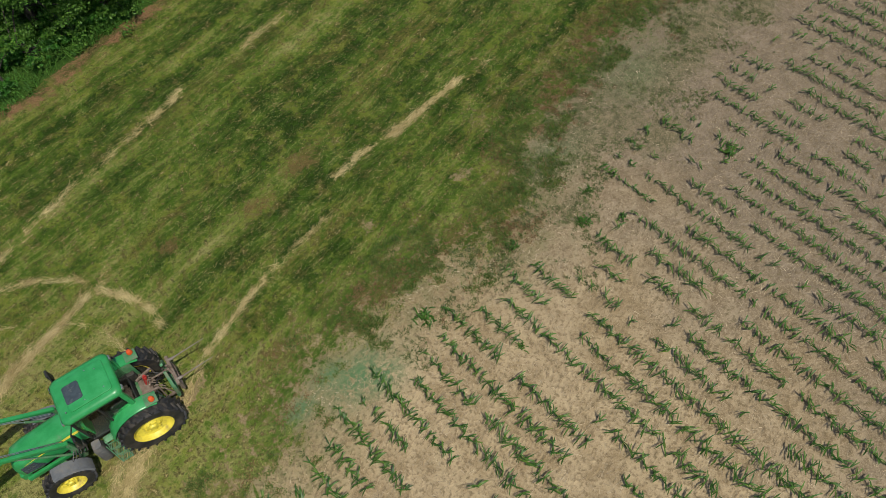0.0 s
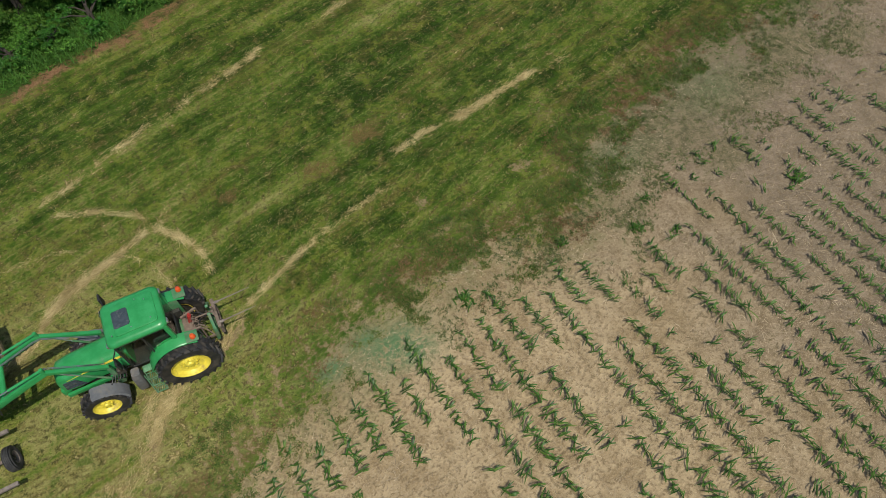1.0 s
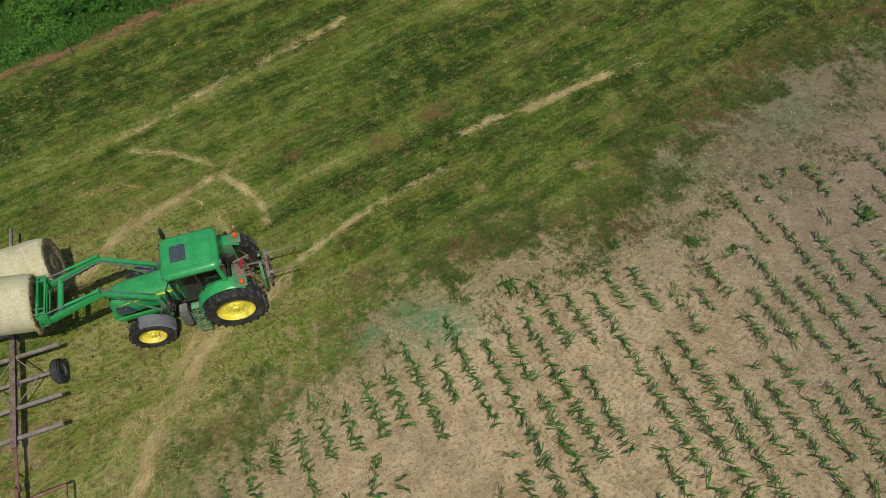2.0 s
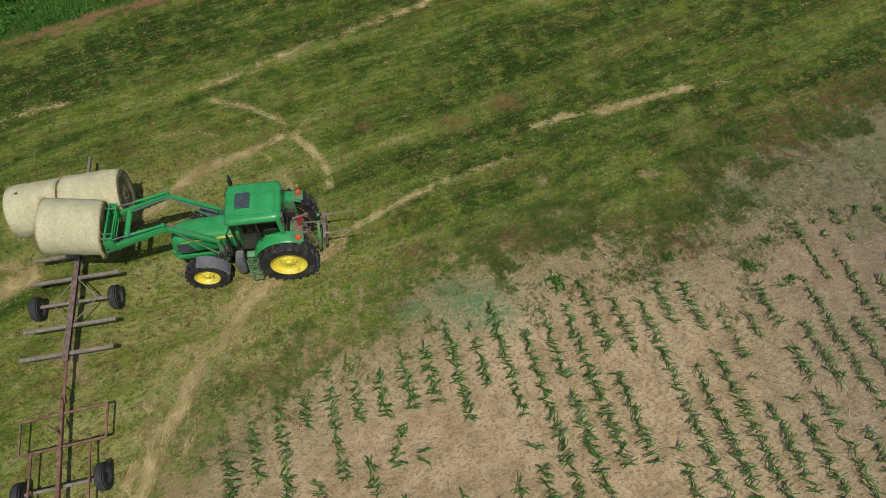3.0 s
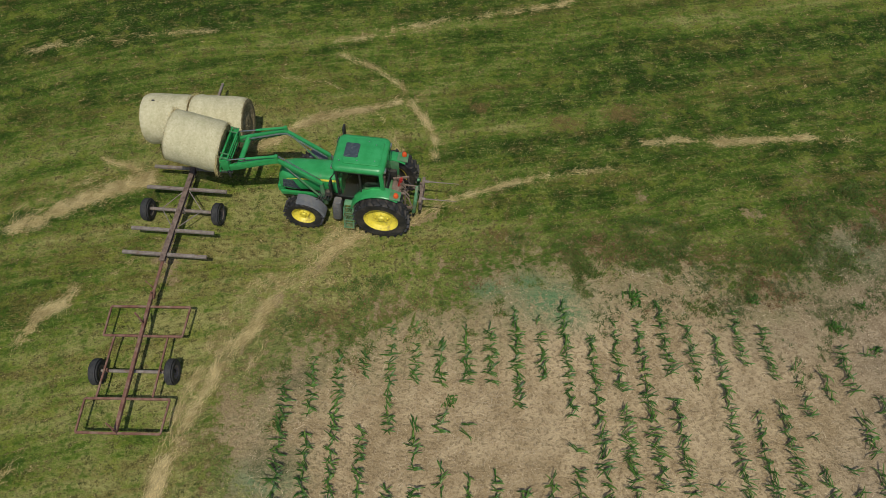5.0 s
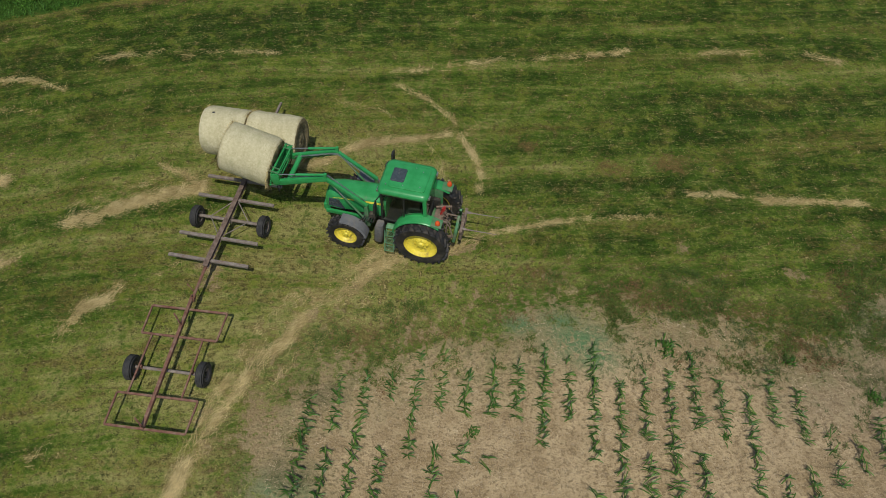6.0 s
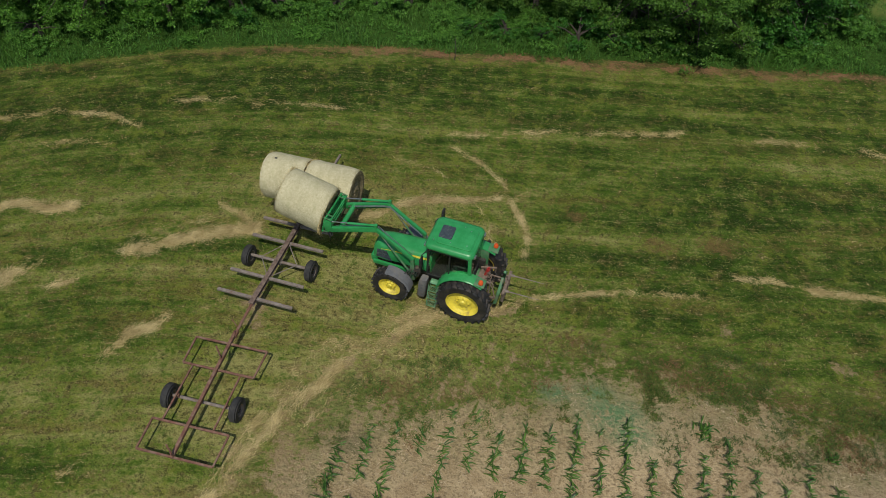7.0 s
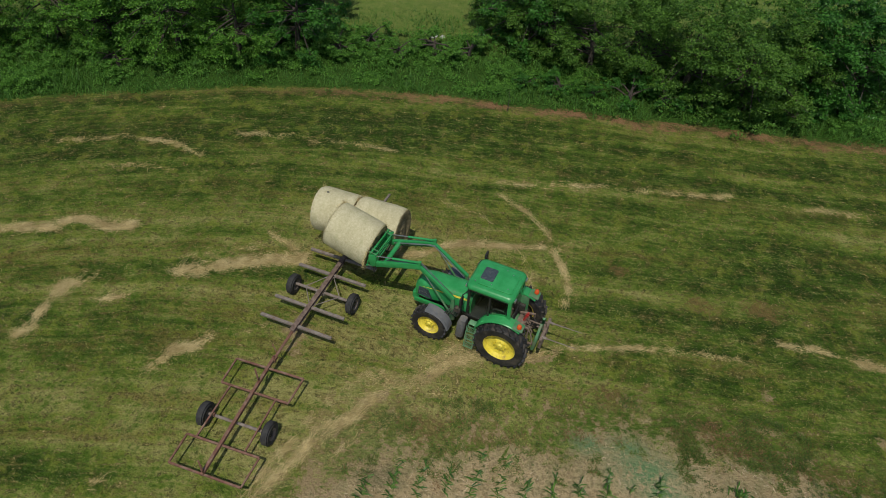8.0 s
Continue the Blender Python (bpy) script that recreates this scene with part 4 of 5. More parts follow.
    box(bm, (1.05, 0, 1.92), (0.06, 0.36, 0.03), pose(0, 0, 0, 0, -25, 0), 0.01)
    part("steering_wheel", bm, BLACK, root, "black steering wheel and column")
    # work lamps, mirrors, exhaust
    for x, y in ((-0.14, 0.52), (-0.14, -0.52), (1.53, 0.55), (1.53, -0.55)):
        bm = bmesh.new()
        box(bm, (x, y, 2.74), (0.07, 0.16, 0.09), None, 0.02)
        part("work_lamp", bm, STEEL, root, "small clear work lamp")
    for s, out, z in ((-1, 1.22, 2.42), (1, 0.94, 2.25)):
        bm = bmesh.new()
        tube(bm, (1.44, 0.64 * s, 2.55), (1.52, out * s, 2.60), 0.018, n=8)
        tube(bm, (1.52, out * s, 2.62), (1.52, out * s, z - 0.15), 0.016, n=8)
        box(bm, (1.54, out * s, z), (0.07, 0.24, 0.42), None, 0.025)
        part("mirror", bm, BLACK, root, "black outside mirror on an arm")
    bm = bmesh.new()
    tube(bm, (1.55, -0.52, 1.80), (1.55, -0.52, 2.72), 0.055, n=14)
    tube(bm, (1.55, -0.52, 2.70), (1.47, -0.54, 2.86), 0.045, n=12)
    part("exhaust_pipe", bm, BLACK, root, "black upright exhaust pipe")


def make_hood(root):
    xs = (1.35, 1.8, 2.2, 2.6, 3.0, 3.2, 3.35, 3.45, 3.50)

    def section(x):
        w, t, b = hood_half(x), hood_top(x), 1.14 if x > 2.6 else 1.24
        half = [(w, b), (w + 0.01, b + 0.25), (w, t - 0.20), (w * 0.93, t - 0.10), (w * 0.72, t - 0.03), (w * 0.35, t)]
        return [(x, y, z) for y, z in half] + [(x, -y, z) for y, z in half[::-1]]

    bm = bmesh.new()
    loft(bm, [section(x) for x in xs])
    hood = part("hood", bm, GREEN, root, "green sloping engine hood", 50)
    for s in (1, -1):
        bm = bmesh.new()
        pts = [(1.42, 0.05, 0.85), (1.9, 0.02, 0.72), (2.4, -0.05, 0.45), (2.9, -0.20, 0.05), (3.2, -0.45, -0.32)]

        def shoulder(x, k):
            w, t = hood_half(x), hood_top(x)
            return (x, s * (w * (1 - 0.07 * max(k, 0)) + 0.007), t - 0.20 + 0.10 * k + 0.006)

        ringa = [shoulder(x, lo) for x, lo, hi in pts] + [shoulder(x, hi) for x, lo, hi in pts[::-1]]
        ringb = [(x, y - 0.016 * s, z - 0.008) for x, y, z in ringa]
        loft(bm, [ringa, ringb])
        part("yellow_stripe", bm, YELLOW, hood, "yellow stripe along the hood")
        bm = bmesh.new()
        face = [(2.80, 1.20), (3.40, 1.20), (3.34, 1.60), (2.98, 1.62)]
        ringa = [(x, s * (hood_half(x) + 0.022), z) for x, z in face]
        loft(bm, [ringa, [(x, y - 0.03 * s, z) for x, y, z in ringa]])
        for k in range(7):
            z = 1.24 + 0.05 * k
            beam(bm, (2.84 + 0.02 * k, s * (hood_half(2.9) + 0.022), z), (3.35, s * (hood_half(3.35) + 0.022), z), 0.012, 0.014, 0.0)
        part("side_grille", bm, HATCH, hood, "dark mesh side grille")
    bm = bmesh.new()
    box(bm, (3.49, 0, 1.36), (0.06, 0.46, 0.34), None, 0.02)
    part("front_grille", bm, BLACK, hood)
    # engine, gearbox, axles
    bm = bmesh.new()
    box(bm, (2.5, 0, 0.92), (2.1, 0.50, 0.58), None, 0.04)
    box(bm, (0.7, 0, 0.86), (1.9, 0.52, 0.62), None, 0.06)
    box(bm, (1.9, 0.36, 1.18), (0.5, 0.20, 0.24), None, 0.03)
    for k in range(6):
        tube(bm, (1.5 + 0.13 * k, 0.30, 0.9 + 0.05 * (k % 3)), (1.62 + 0.13 * k, 0.50, 1.25), 0.022, n=8)
    part("engine", bm, IRON, root, "dusty dark engine and gearbox")
    bm = bmesh.new()
    tube(bm, (0, -0.80, 0.93), (0, 0.80, 0.93), 0.16, n=16)
    box(bm, (0, 0, 0.93), (0.6, 0.6, 0.55), None, 0.08)
    part("rear_axle", bm, GREEN_DUSTY, root, "dusty green rear axle housing")
    bm = bmesh.new()
    beam(bm, (2.62, -0.80, 0.62), (2.62, 0.80, 0.62), 0.20, 0.20, 0.03)
    box(bm, (2.62, 0, 0.62), (0.36, 0.30, 0.30), None, 0.05)
    part("front_axle", bm, GREEN_DUSTY, root)
    bm = bmesh.new()
    box(bm, (3.52, 0, 0.92), (0.26, 0.56, 0.30), None, 0.04)
    for s in (1, -1):
        beam(bm, (2.0, 0.36 * s, 0.88), (3.52, 0.36 * s, 0.88), 0.09, 0.16, 0.02)
    part("loader_subframe", bm, GREEN, root, "green loader subframe under the hood")
    bm = bmesh.new()
    loft(bm, [ring(1.56, 0.12, 0.15, 0.06, 0.36), ring(1.55, 0.15, 0.18, 0.08, 0.44), ring(1.50, 0.15, 0.18, 0.08, 1.10), ring(1.48, 0.12, 0.14, 0.06, 1.24)])
    bmesh.ops.translate(bm, vec=(0, 0.74, 0), verts=bm.verts)
    part("fuel_tank", bm, TANK, root, "muddy dark grey fuel tank", 50)
    bm = bmesh.new()
    box(bm, (1.62, -0.70, 0.75), (0.5, 0.4, 0.5), None, 0.05)
    part("battery_box", bm, BLACK, root)
    # steps below the door
    steps = part("step_ladder", _ladder(), STEP, root, "dusty green pierced step ladder")
    for z, y in ((0.46, 1.13), (0.76, 1.04), (1.06, 0.96)):
        bm = bmesh.new()
        for dy in (-0.10, 0.10):
            beam(bm, (0.93, y + dy, z), (1.22, y + dy, z), 0.02, 0.035, 0.004)
        for k in range(4):
            x = 0.935 + 0.07 * k
            beam(bm, (x, y - 0.09, z), (x + 0.07, y + 0.09, z), 0.012, 0.03, 0.002)
        part("step_tread", bm, STEP, steps)


def _ladder():
    bm = bmesh.new()
    for x in (0.92, 1.23):
        beam(bm, (x, 1.24, 0.44), (x, 1.02, 1.30), 0.022, 0.035, 0.005)
        beam(bm, (x, 1.02, 0.44), (x, 0.82, 1.30), 0.022, 0.035, 0.005)
        for z, y in ((0.46, 1.13), (0.76, 1.04), (1.06, 0.96)):
            beam(bm, (x, y - 0.11, z), (x, y + 0.11, z), 0.022, 0.04, 0.005)
    box(bm, (1.075, 0.78, 1.24), (0.34, 0.22, 0.03), None, 0.01)
    return bm


def make_fenders(root):
    for s in (1, -1):
        bm = bmesh.new()
        secs = []
        for k in range(15):
            t = radians(10 + 112 * k / 14)
            r = 1.06
            c, sn = math.cos(t), math.sin(t)
            x, z = r * c, 0.92 + r * sn
            y0, y1 = 0.58 * s, (0.98 if k > 1 else 0.92) * s
            secs.append([(x, y0, z), (x, y1 - 0.04 * s, z), (x - 0.01 * c, y1, z - 0.03 * sn), (x - 0.06 * c, y1, z - 0.06 * sn), (x - 0.05 * c, y1 - 0.02 * s, z - 0.05 * sn), (x - 0.03 * c, y0, z - 0.03 * sn)])
        loft(bm, secs)
        fender = part("rear_fender", bm, GREEN, root, "green rear mudguard over the tyre", 45)
        bm = bmesh.new()
        box(bm, (-0.46, 0.80 * s, 1.90), (0.36, 0.36, 0.05), pose(0, 0, 0, 0, -8, 0), 0.02)
        box(bm, (0.10, 0.60 * s, 1.50), (0.90, 0.05, 0.80), None, 0.02)
        part("fender_deck", bm, GREEN_DUSTY, fender)
        bm = bmesh.new()
        tube(bm, (-0.50, 0.86 * s, 1.88), (-0.50, 0.86 * s, 1.96), 0.05, n=12)
        lathe(bm, [(0.0, 0.085), (0.06, 0.082), (0.11, 0.06), (0.125, 0.001)], 16, Matrix.Translation((-0.50, 0.86 * s, 1.95)) @ Matrix.Rotation(radians(90), 4, "X"))
        bmesh.ops.recalc_face_normals(bm, faces=bm.faces)
        part("warning_lamp", bm, ORANGE, fender, "orange warning lamp")
        bm = bmesh.new()
        secs = []
        for k in range(11):
            t = radians(8 + 92 * k / 10)
            c, sn = math.cos(t), math.sin(t)
            x, z, cx = 0.76 * c, 0.675 + 0.76 * sn, 2.62
            secs.append([(cx + x, 0.78 * s, z), (cx + x, 1.14 * s, z), (cx + x - 0.05 * c, 1.17 * s, z - 0.06 * sn), (cx + x - 0.03 * c, 1.14 * s, z - 0.03 * sn), (cx + x - 0.03 * c, 0.78 * s, z - 0.03 * sn)])
        loft(bm, [[(2 * 2.62 - p[0], p[1], p[2]) for p in q] for q in secs])
        part("front_fender", bm, GREY, root, "grey plastic front mudguard", 45)
        bm = bmesh.new()
        beam(bm, (2.45, 0.66 * s, 0.70), (2.40, 0.80 * s, 1.36), 0.04, 0.05)
        part("fender_stay", bm, BLACK, root)


LOADER_PIVOT, LOADER_KNEE, LOADER_NOSE = (1.98, 1.86), (3.22, 2.86), (4.92, 2.20)


def make_loader(root):
    px, pz = LOADER_PIVOT
    kx, kz = LOADER_KNEE
    nx, nz = LOADER_NOSE
    for s in (1, -1):
        y = 0.60 * s
        bm = bmesh.new()
        prism(bm, [(px - 0.10, 0.80), (px + 0.10, 0.80), (px + 0.06, pz - 0.3), (px + 0.04, pz + 0.05), (px - 0.05, pz + 0.05), (px - 0.08, pz - 0.3)], y - 0.045, y + 0.045, 0.015)
        beam(bm, (px, 0.30 * s, 0.88), (px, 0.62 * s, 0.88), 0.22, 0.16, 0.02)
        part("loader_mast", bm, GREEN_DUSTY, root, "dusty green loader mast")
        bm = bmesh.new()
        prism(bm, [(px - 0.07, pz + 0.01), (px - 0.02, pz - 0.05), (px + 0.05, pz - 0.04), (kx + 0.00, kz - 0.15), (kx + 0.24, kz - 0.23), (nx - 0.05, nz - 0.12), (nx + 0.10, nz - 0.08), (nx + 0.10, nz + 0.07),
                   (nx - 0.05, nz + 0.11), (kx + 0.26, kz - 0.02), (kx + 0.03, kz + 0.04), (kx - 0.08, kz - 0.05), (px - 0.04, pz + 0.06)], y - 0.052, y + 0.052, 0.014)
        part("loader_arm", bm, GREEN, root, "green bent loader arm", 40)
        # lift cylinder below, tilt cylinder above
        bm = bmesh.new()
        a, b = Vector((px + 0.10, y, 1.15)), Vector((kx - 0.15, y, kz - 0.30))
        tube(bm, a, a.lerp(b, 0.62), 0.036, n=12)
        part("lift_cylinder", bm, GREEN_DUSTY, root)
        bm = bmesh.new()
        tube(bm, a.lerp(b, 0.60), b, 0.019, n=10)
        part("cylinder_rod", bm, STEEL, root, "bright steel piston rod")
        bm = bmesh.new()
        a, b = Vector((kx + 0.02, y - 0.0, kz + 0.13)), Vector((nx + 0.02, y, nz + 0.34))
        tube(bm, a, a.lerp(b, 0.6), 0.042, n=12)
        beam(bm, (kx + 0.02, y, kz - 0.02), (kx + 0.02, y, kz + 0.18), 0.09, 0.09, 0.01)
        part("tilt_cylinder", bm, GREEN, root)
        bm = bmesh.new()
        tube(bm, a.lerp(b, 0.58), b, 0.022, n=10)
        part("cylinder_rod", bm, STEEL, root, "bright steel piston rod")
        bm = bmesh.new()
        prism(bm, [(nx - 0.02, nz - 0.08), (nx + 0.20, nz - 0.10), (nx + 0.24, nz + 0.34), (nx + 0.00, nz + 0.42), (nx - 0.06, nz + 0.30)], y - 0.075, y + 0.075, 0.012)
        part("tilt_link", bm, GREEN, root, "green tilt linkage plate")
        # grey oil lines clipped along the arm
        bm = bmesh.new()
        for off in (0.0, 0.035):
            yy = y - s * 0.095 - s * off
            tube(bm, (px + 0.05, yy, pz + 0.03), (kx - 0.04, yy, kz - 0.04), 0.010, n=6)
            tube(bm, (kx - 0.04, yy, kz - 0.02), (kx + 0.22, yy, kz - 0.06), 0.013, n=6)
            tube(bm, (kx + 0.22, yy, kz - 0.06), (nx - 0.15, yy, nz + 0.10), 0.013, n=6)
        part("oil_line", bm, STEEL, root, "bare steel hydraulic lines")
        bm = bmesh.new()
        for k in range(6):
            t = k / 5
            c = Vector((kx + 0.15 + 1.15 * t, y - s * 0.10, kz - 0.06 - 0.50 * t))
            tube(bm, c, c + Vector((0.10, 0.0, -0.12)), 0.014, n=6)
            tube(bm, c + Vector((0.10, 0.0, -0.12)), c + Vector((0.20, 0.0, -0.06)), 0.014, n=6)
        part("hydraulic_hose", bm, BLACK, root, "looped black hydraulic hose")
    # control valves and hoses beside the left mast
    bm = bmesh.new()
    box(bm, (px - 0.22, 0.60, 1.42), (0.24, 0.16, 0.20), None, 0.03)
    part("control_valve", bm, IRON, root, "dusty hydraulic control valve")
    for k in range(6):
        bm = bmesh.new()
        p, q = Vector((px - 0.30 + 0.07 * k, 0.62 + 0.02 * (k % 2), 1.38)), Vector((px - 0.10 + 0.10 * k, 0.58, 0.95 + 0.07 * (k % 3)))
        mid = p.lerp(q, 0.5) + Vector((-0.06, 0.14 + 0.02 * k, 0.06))
        tube(bm, p, mid, 0.016, n=8)
        tube(bm, mid, q, 0.016, n=8)
        part("valve_hose", bm, BLACK if k % 2 else IRON, root)
    for k, (y, drop) in enumerate(((0.50, 0.55), (0.38, 0.42), (-0.44, 0.40))):
        bm = bmesh.new()
        a, b, c = Vector((nx - 0.05, y, nz + 0.02)), Vector((nx + 0.10, y + 0.06, nz - drop)), Vector((nx + 0.26, y - 0.04, nz - 0.10))
        tube(bm, a, b, 0.017, n=8)
        tube(bm, b, c, 0.017, n=8)
        part("carrier_hose", bm, BLACK, root, "black hose hanging below the carrier")
    bm = bmesh.new()
    tube(bm, (nx - 0.34, -0.58, nz + 0.12), (nx - 0.34, 0.58, nz + 0.12), 0.085, n=16)
    part("cross_tube", bm, GREEN, root, "green cross tube between the loader arms")
    # front carrier with bars and spikes
    fx = nx + 0.24
    bm = bmesh.new()
    beam(bm, (fx - 0.02, -0.64, nz + 0.10), (fx - 0.02, 0.64, nz + 0.10), 0.10, 0.12, 0.012)
    carrier = part("bale_carrier", bm, GREEN, root, "green bale carrier beam")
    for y in (-0.62, -0.32, 0.32, 0.62):
        bm = bmesh.new()
        beam(bm, (fx + 0.09, y, nz - 0.22), (fx - 0.10, y, nz + 0.50), 0.06, 0.07, 0.012)
        part("carrier_upright", bm, GREEN, carrier)
    for k, z in enumerate((-0.18, 0.02, 0.24, 0.46)):
        bm = bmesh.new()
        xx = fx + 0.12 - 0.22 * (z + 0.34) / 0.84
        beam(bm, (xx, -0.68, nz + z), (xx, 0.68, nz + z), 0.055, 0.06, 0.01)
        part("carrier_bar", bm, GREEN, carrier)
    for z in (-0.14, 0.16, 0.44):
        bm = bmesh.new()
        xx = fx - 0.10 - 0.20 * (z + 0.34) / 0.84
        tube(bm, (xx, -0.66, nz + z), (xx, 0.66, nz + z), 0.026, n=8)
        part("carrier_rail", bm, GREEN, carrier)
    for y in (-0.64, -0.46, 0.46, 0.64):
        for a, b in (((fx - 0.30, y, nz + 0.44), (fx - 0.02, y, nz + 0.50)), ((fx - 0.14, y, nz - 0.14), (fx + 0.08, y, nz - 0.20))):
            bm = bmesh.new()
            beam(bm, a, b, 0.03, 0.05, 0.006)
            part("carrier_strut", bm, GREEN_DUSTY, carrier)
    for y in (-0.45, 0.45):
        bm = bmesh.new()
        tube(bm, (fx, y, nz - 0.10), (fx + 1.0, y, nz - 0.06), 0.024, 0.008, 10)
        part("bale_spike", bm, STEEL, carrier, "pointed steel bale spike")


def make_hitch(root):
    for s in (1, -1):
        bm = bmesh.new()
        beam(bm, (-0.15, 0.30 * s, 0.60), (-1.02, 0.42 * s, 0.86), 0.05, 0.09, 0.012)
        part("lower_link", bm, MUDDY, root, "muddy lower link")
        bm = bmesh.new()
        beam(bm, (-0.20, 0.26 * s, 1.40), (-0.72, 0.36 * s, 1.46), 0.06, 0.08, 0.012)
        tube(bm, (-0.70, 0.36 * s, 1.45), (-0.68, 0.40 * s, 0.80), 0.025, n=8)
        part("lift_arm", bm, MUDDY, root, "muddy three point lift arm")
    bm = bmesh.new()
    tube(bm, (-0.42, -0.08, 1.28), (-0.50, -0.10, 1.62), 0.06, n=12)
    tube(bm, (-0.50, -0.10, 1.60), (-0.52, -0.10, 1.70), 0.035, n=10)
    part("hydraulic_cylinder", bm, RED, root, "red hydraulic cylinder at the rear")
    bm = bmesh.new()
    tube(bm, (-0.62, -0.05, 1.42), (-1.08, 0.0, 1.48), 0.028, n=10)
    for k in range(7):
        a = Vector((-0.25 - 0.05 * k, -0.3 + 0.1 * k, 1.25))
        tube(bm, a, a + Vector((-0.12, 0.06 * (k % 3 - 1), 0.25)), 0.016, n=6)
        tube(bm, a + Vector((-0.12, 0.06 * (k % 3 - 1), 0.25)), a + Vector((-0.30, 0.04, 0.05)), 0.014, n=6)
    part("hose_bundle", bm, MUDDY, root, "dusty hoses and top link")
    bm = bmesh.new()
    box(bm, (-0.36, 0, 1.16), (0.34, 0.70, 0.30), None, 0.05)
    part("valve_block", bm, MUDDY, root, "dusty hydraulic valve block")
    rnd = random.Random(77)
    for k in range(9):
        bm = bmesh.new()
        p = Vector((-0.22 - 0.07 * k + rnd.uniform(-0.05, 0.05), rnd.uniform(-0.45, 0.45), rnd.uniform(1.15, 1.45)))
        q = p + Vector((rnd.uniform(-0.35, -0.1), rnd.uniform(-0.3, 0.3), rnd.uniform(-0.45, 0.2)))
        top = p.lerp(q, 0.5) + Vector((0, 0, rnd.uniform(0.06, 0.22)))
        tube(bm, p, top, 0.022, n=8)
        tube(bm, top, q, 0.022, n=8)
        part("hydraulic_hose", bm, BLACK if k % 3 else MUDDY, root, "dusty bent hydraulic hose")
    for s in (1, -1):
        bm = bmesh.new()
        box(bm, (-0.18, 0.46 * s, 1.40), (0.22, 0.14, 0.40), None, 0.04)
        box(bm, (-0.42, 0.44 * s, 1.05), (0.36, 0.12, 0.40), pose(0, 0, 0, 0, 15, 0), 0.04)
        part("hitch_bracket", bm, GREEN_DUSTY if s > 0 else IRON, root, "dusty hitch bracket")
    bm = bmesh.new()
    for s in (1, -1):
        beam(bm, (-0.96, 0.48 * s, 0.68), (-1.04, 0.46 * s, 1.30), 0.10, 0.10, 0.015)
        beam(bm, (-1.04, 0.46 * s, 1.28), (-1.06, 0.12 * s, 1.66), 0.09, 0.08, 0.015)
    beam(bm, (-1.0, -0.5, 0.78), (-1.0, 0.5, 0.78), 0.08, 0.08, 0.012)
    quick = part("quick_hitch", bm, GREEN_DUSTY, root, "dusty green three point frame")
    bm = bmesh.new()
    beam(bm, (-1.20, -0.52, 1.30), (-1.20, 0.52, 1.30), 0.10, 0.12, 0.015)
    beam(bm, (-1.18, -0.42, 0.82), (-1.18, 0.42, 0.82), 0.10, 0.10, 0.015)
    for s in (1, -1):
        beam(bm, (-1.19, 0.40 * s, 0.78), (-1.20, 0.36 * s, 1.36), 0.09, 0.08, 0.015)
        beam(bm, (-1.20, 0.18 * s, 0.82), (-1.16, 0.06 * s, 1.62), 0.07, 0.06, 0.015)
    rack = part("spear_rack", bm, MUDDY, root, "muddy brown bale spear rack")
    for s in (1, -1):
        bm = bmesh.new()
        tube(bm, (-1.20, 0.36 * s, 1.32), (-1.38, 0.36 * s, 1.32), 0.05, 0.04, 10)
        tube(bm, (-1.38, 0.36 * s, 1.32), (-2.38, 0.36 * s, 1.36), 0.024, 0.009, 10)
        part("spear", bm, OLD_STEEL, rack, "long steel bale spear")


def make_tractor():
    root = empty("tractor", TRACTOR)
    tagged(root, "green farm tractor with yellow wheels and raised front loader", "tractor", kind="thing")
    make_hood(root)
    make_cab(root)
    make_fenders(root)
    for s in (1, -1):
        make_wheel("rear_wheel", 0.95, 0.48, 0.575, 22, YELLOW, RUBBER, root, (0, 0.94 * s, 0.935), s, "yellow dished rear wheel")
        w = make_wheel("front_wheel", 0.69, 0.40, 0.40, 20, YELLOW, RUBBER, root, (2.62, 0.95 * s, 0.675), s, "yellow front wheel")
    make_loader(root)
    make_hitch(root)
    return root


make_tractor()
b3 = make_bale(1.70, 1.68, 3, 1600)
b3.matrix_basis = TRACTOR @ pose(LOADER_NOSE[0] + 1.17, -0.04, LOADER_NOSE[1] + 0.34, 70, -14, 0)
tagged(b3, "round hay bale held up by the tractor's front loader", "hay bale", kind="thing")


# ---- maize ----
def leaf_strip(base, heading, length, width, rise, droop, segs=4):
    """A narrow arching blade: rows of two points each, then faces."""
    pts = []
    d = np.array([math.cos(heading), math.sin(heading), 0.0])
    s = np.array([-d[1], d[0], 0.0])
    for k in range(segs + 1):
        t = k / segs
        p = base + d * length * (t * (1 - 0.12 * t)) + np.array([0, 0, rise * t - droop * t * t])
        w = width * (0.55 + 1.4 * t) * (1 - t) ** 0.7 if t < 1 else 0.0
        pts += [p - s * w, p + s * w + np.array([0, 0, 0.010])]
    return pts


def strip_faces(start, segs=4):
    return [(start + 2 * k, start + 2 * k + 1, start + 2 * k + 3, start + 2 * k + 2) for k in range(segs)]


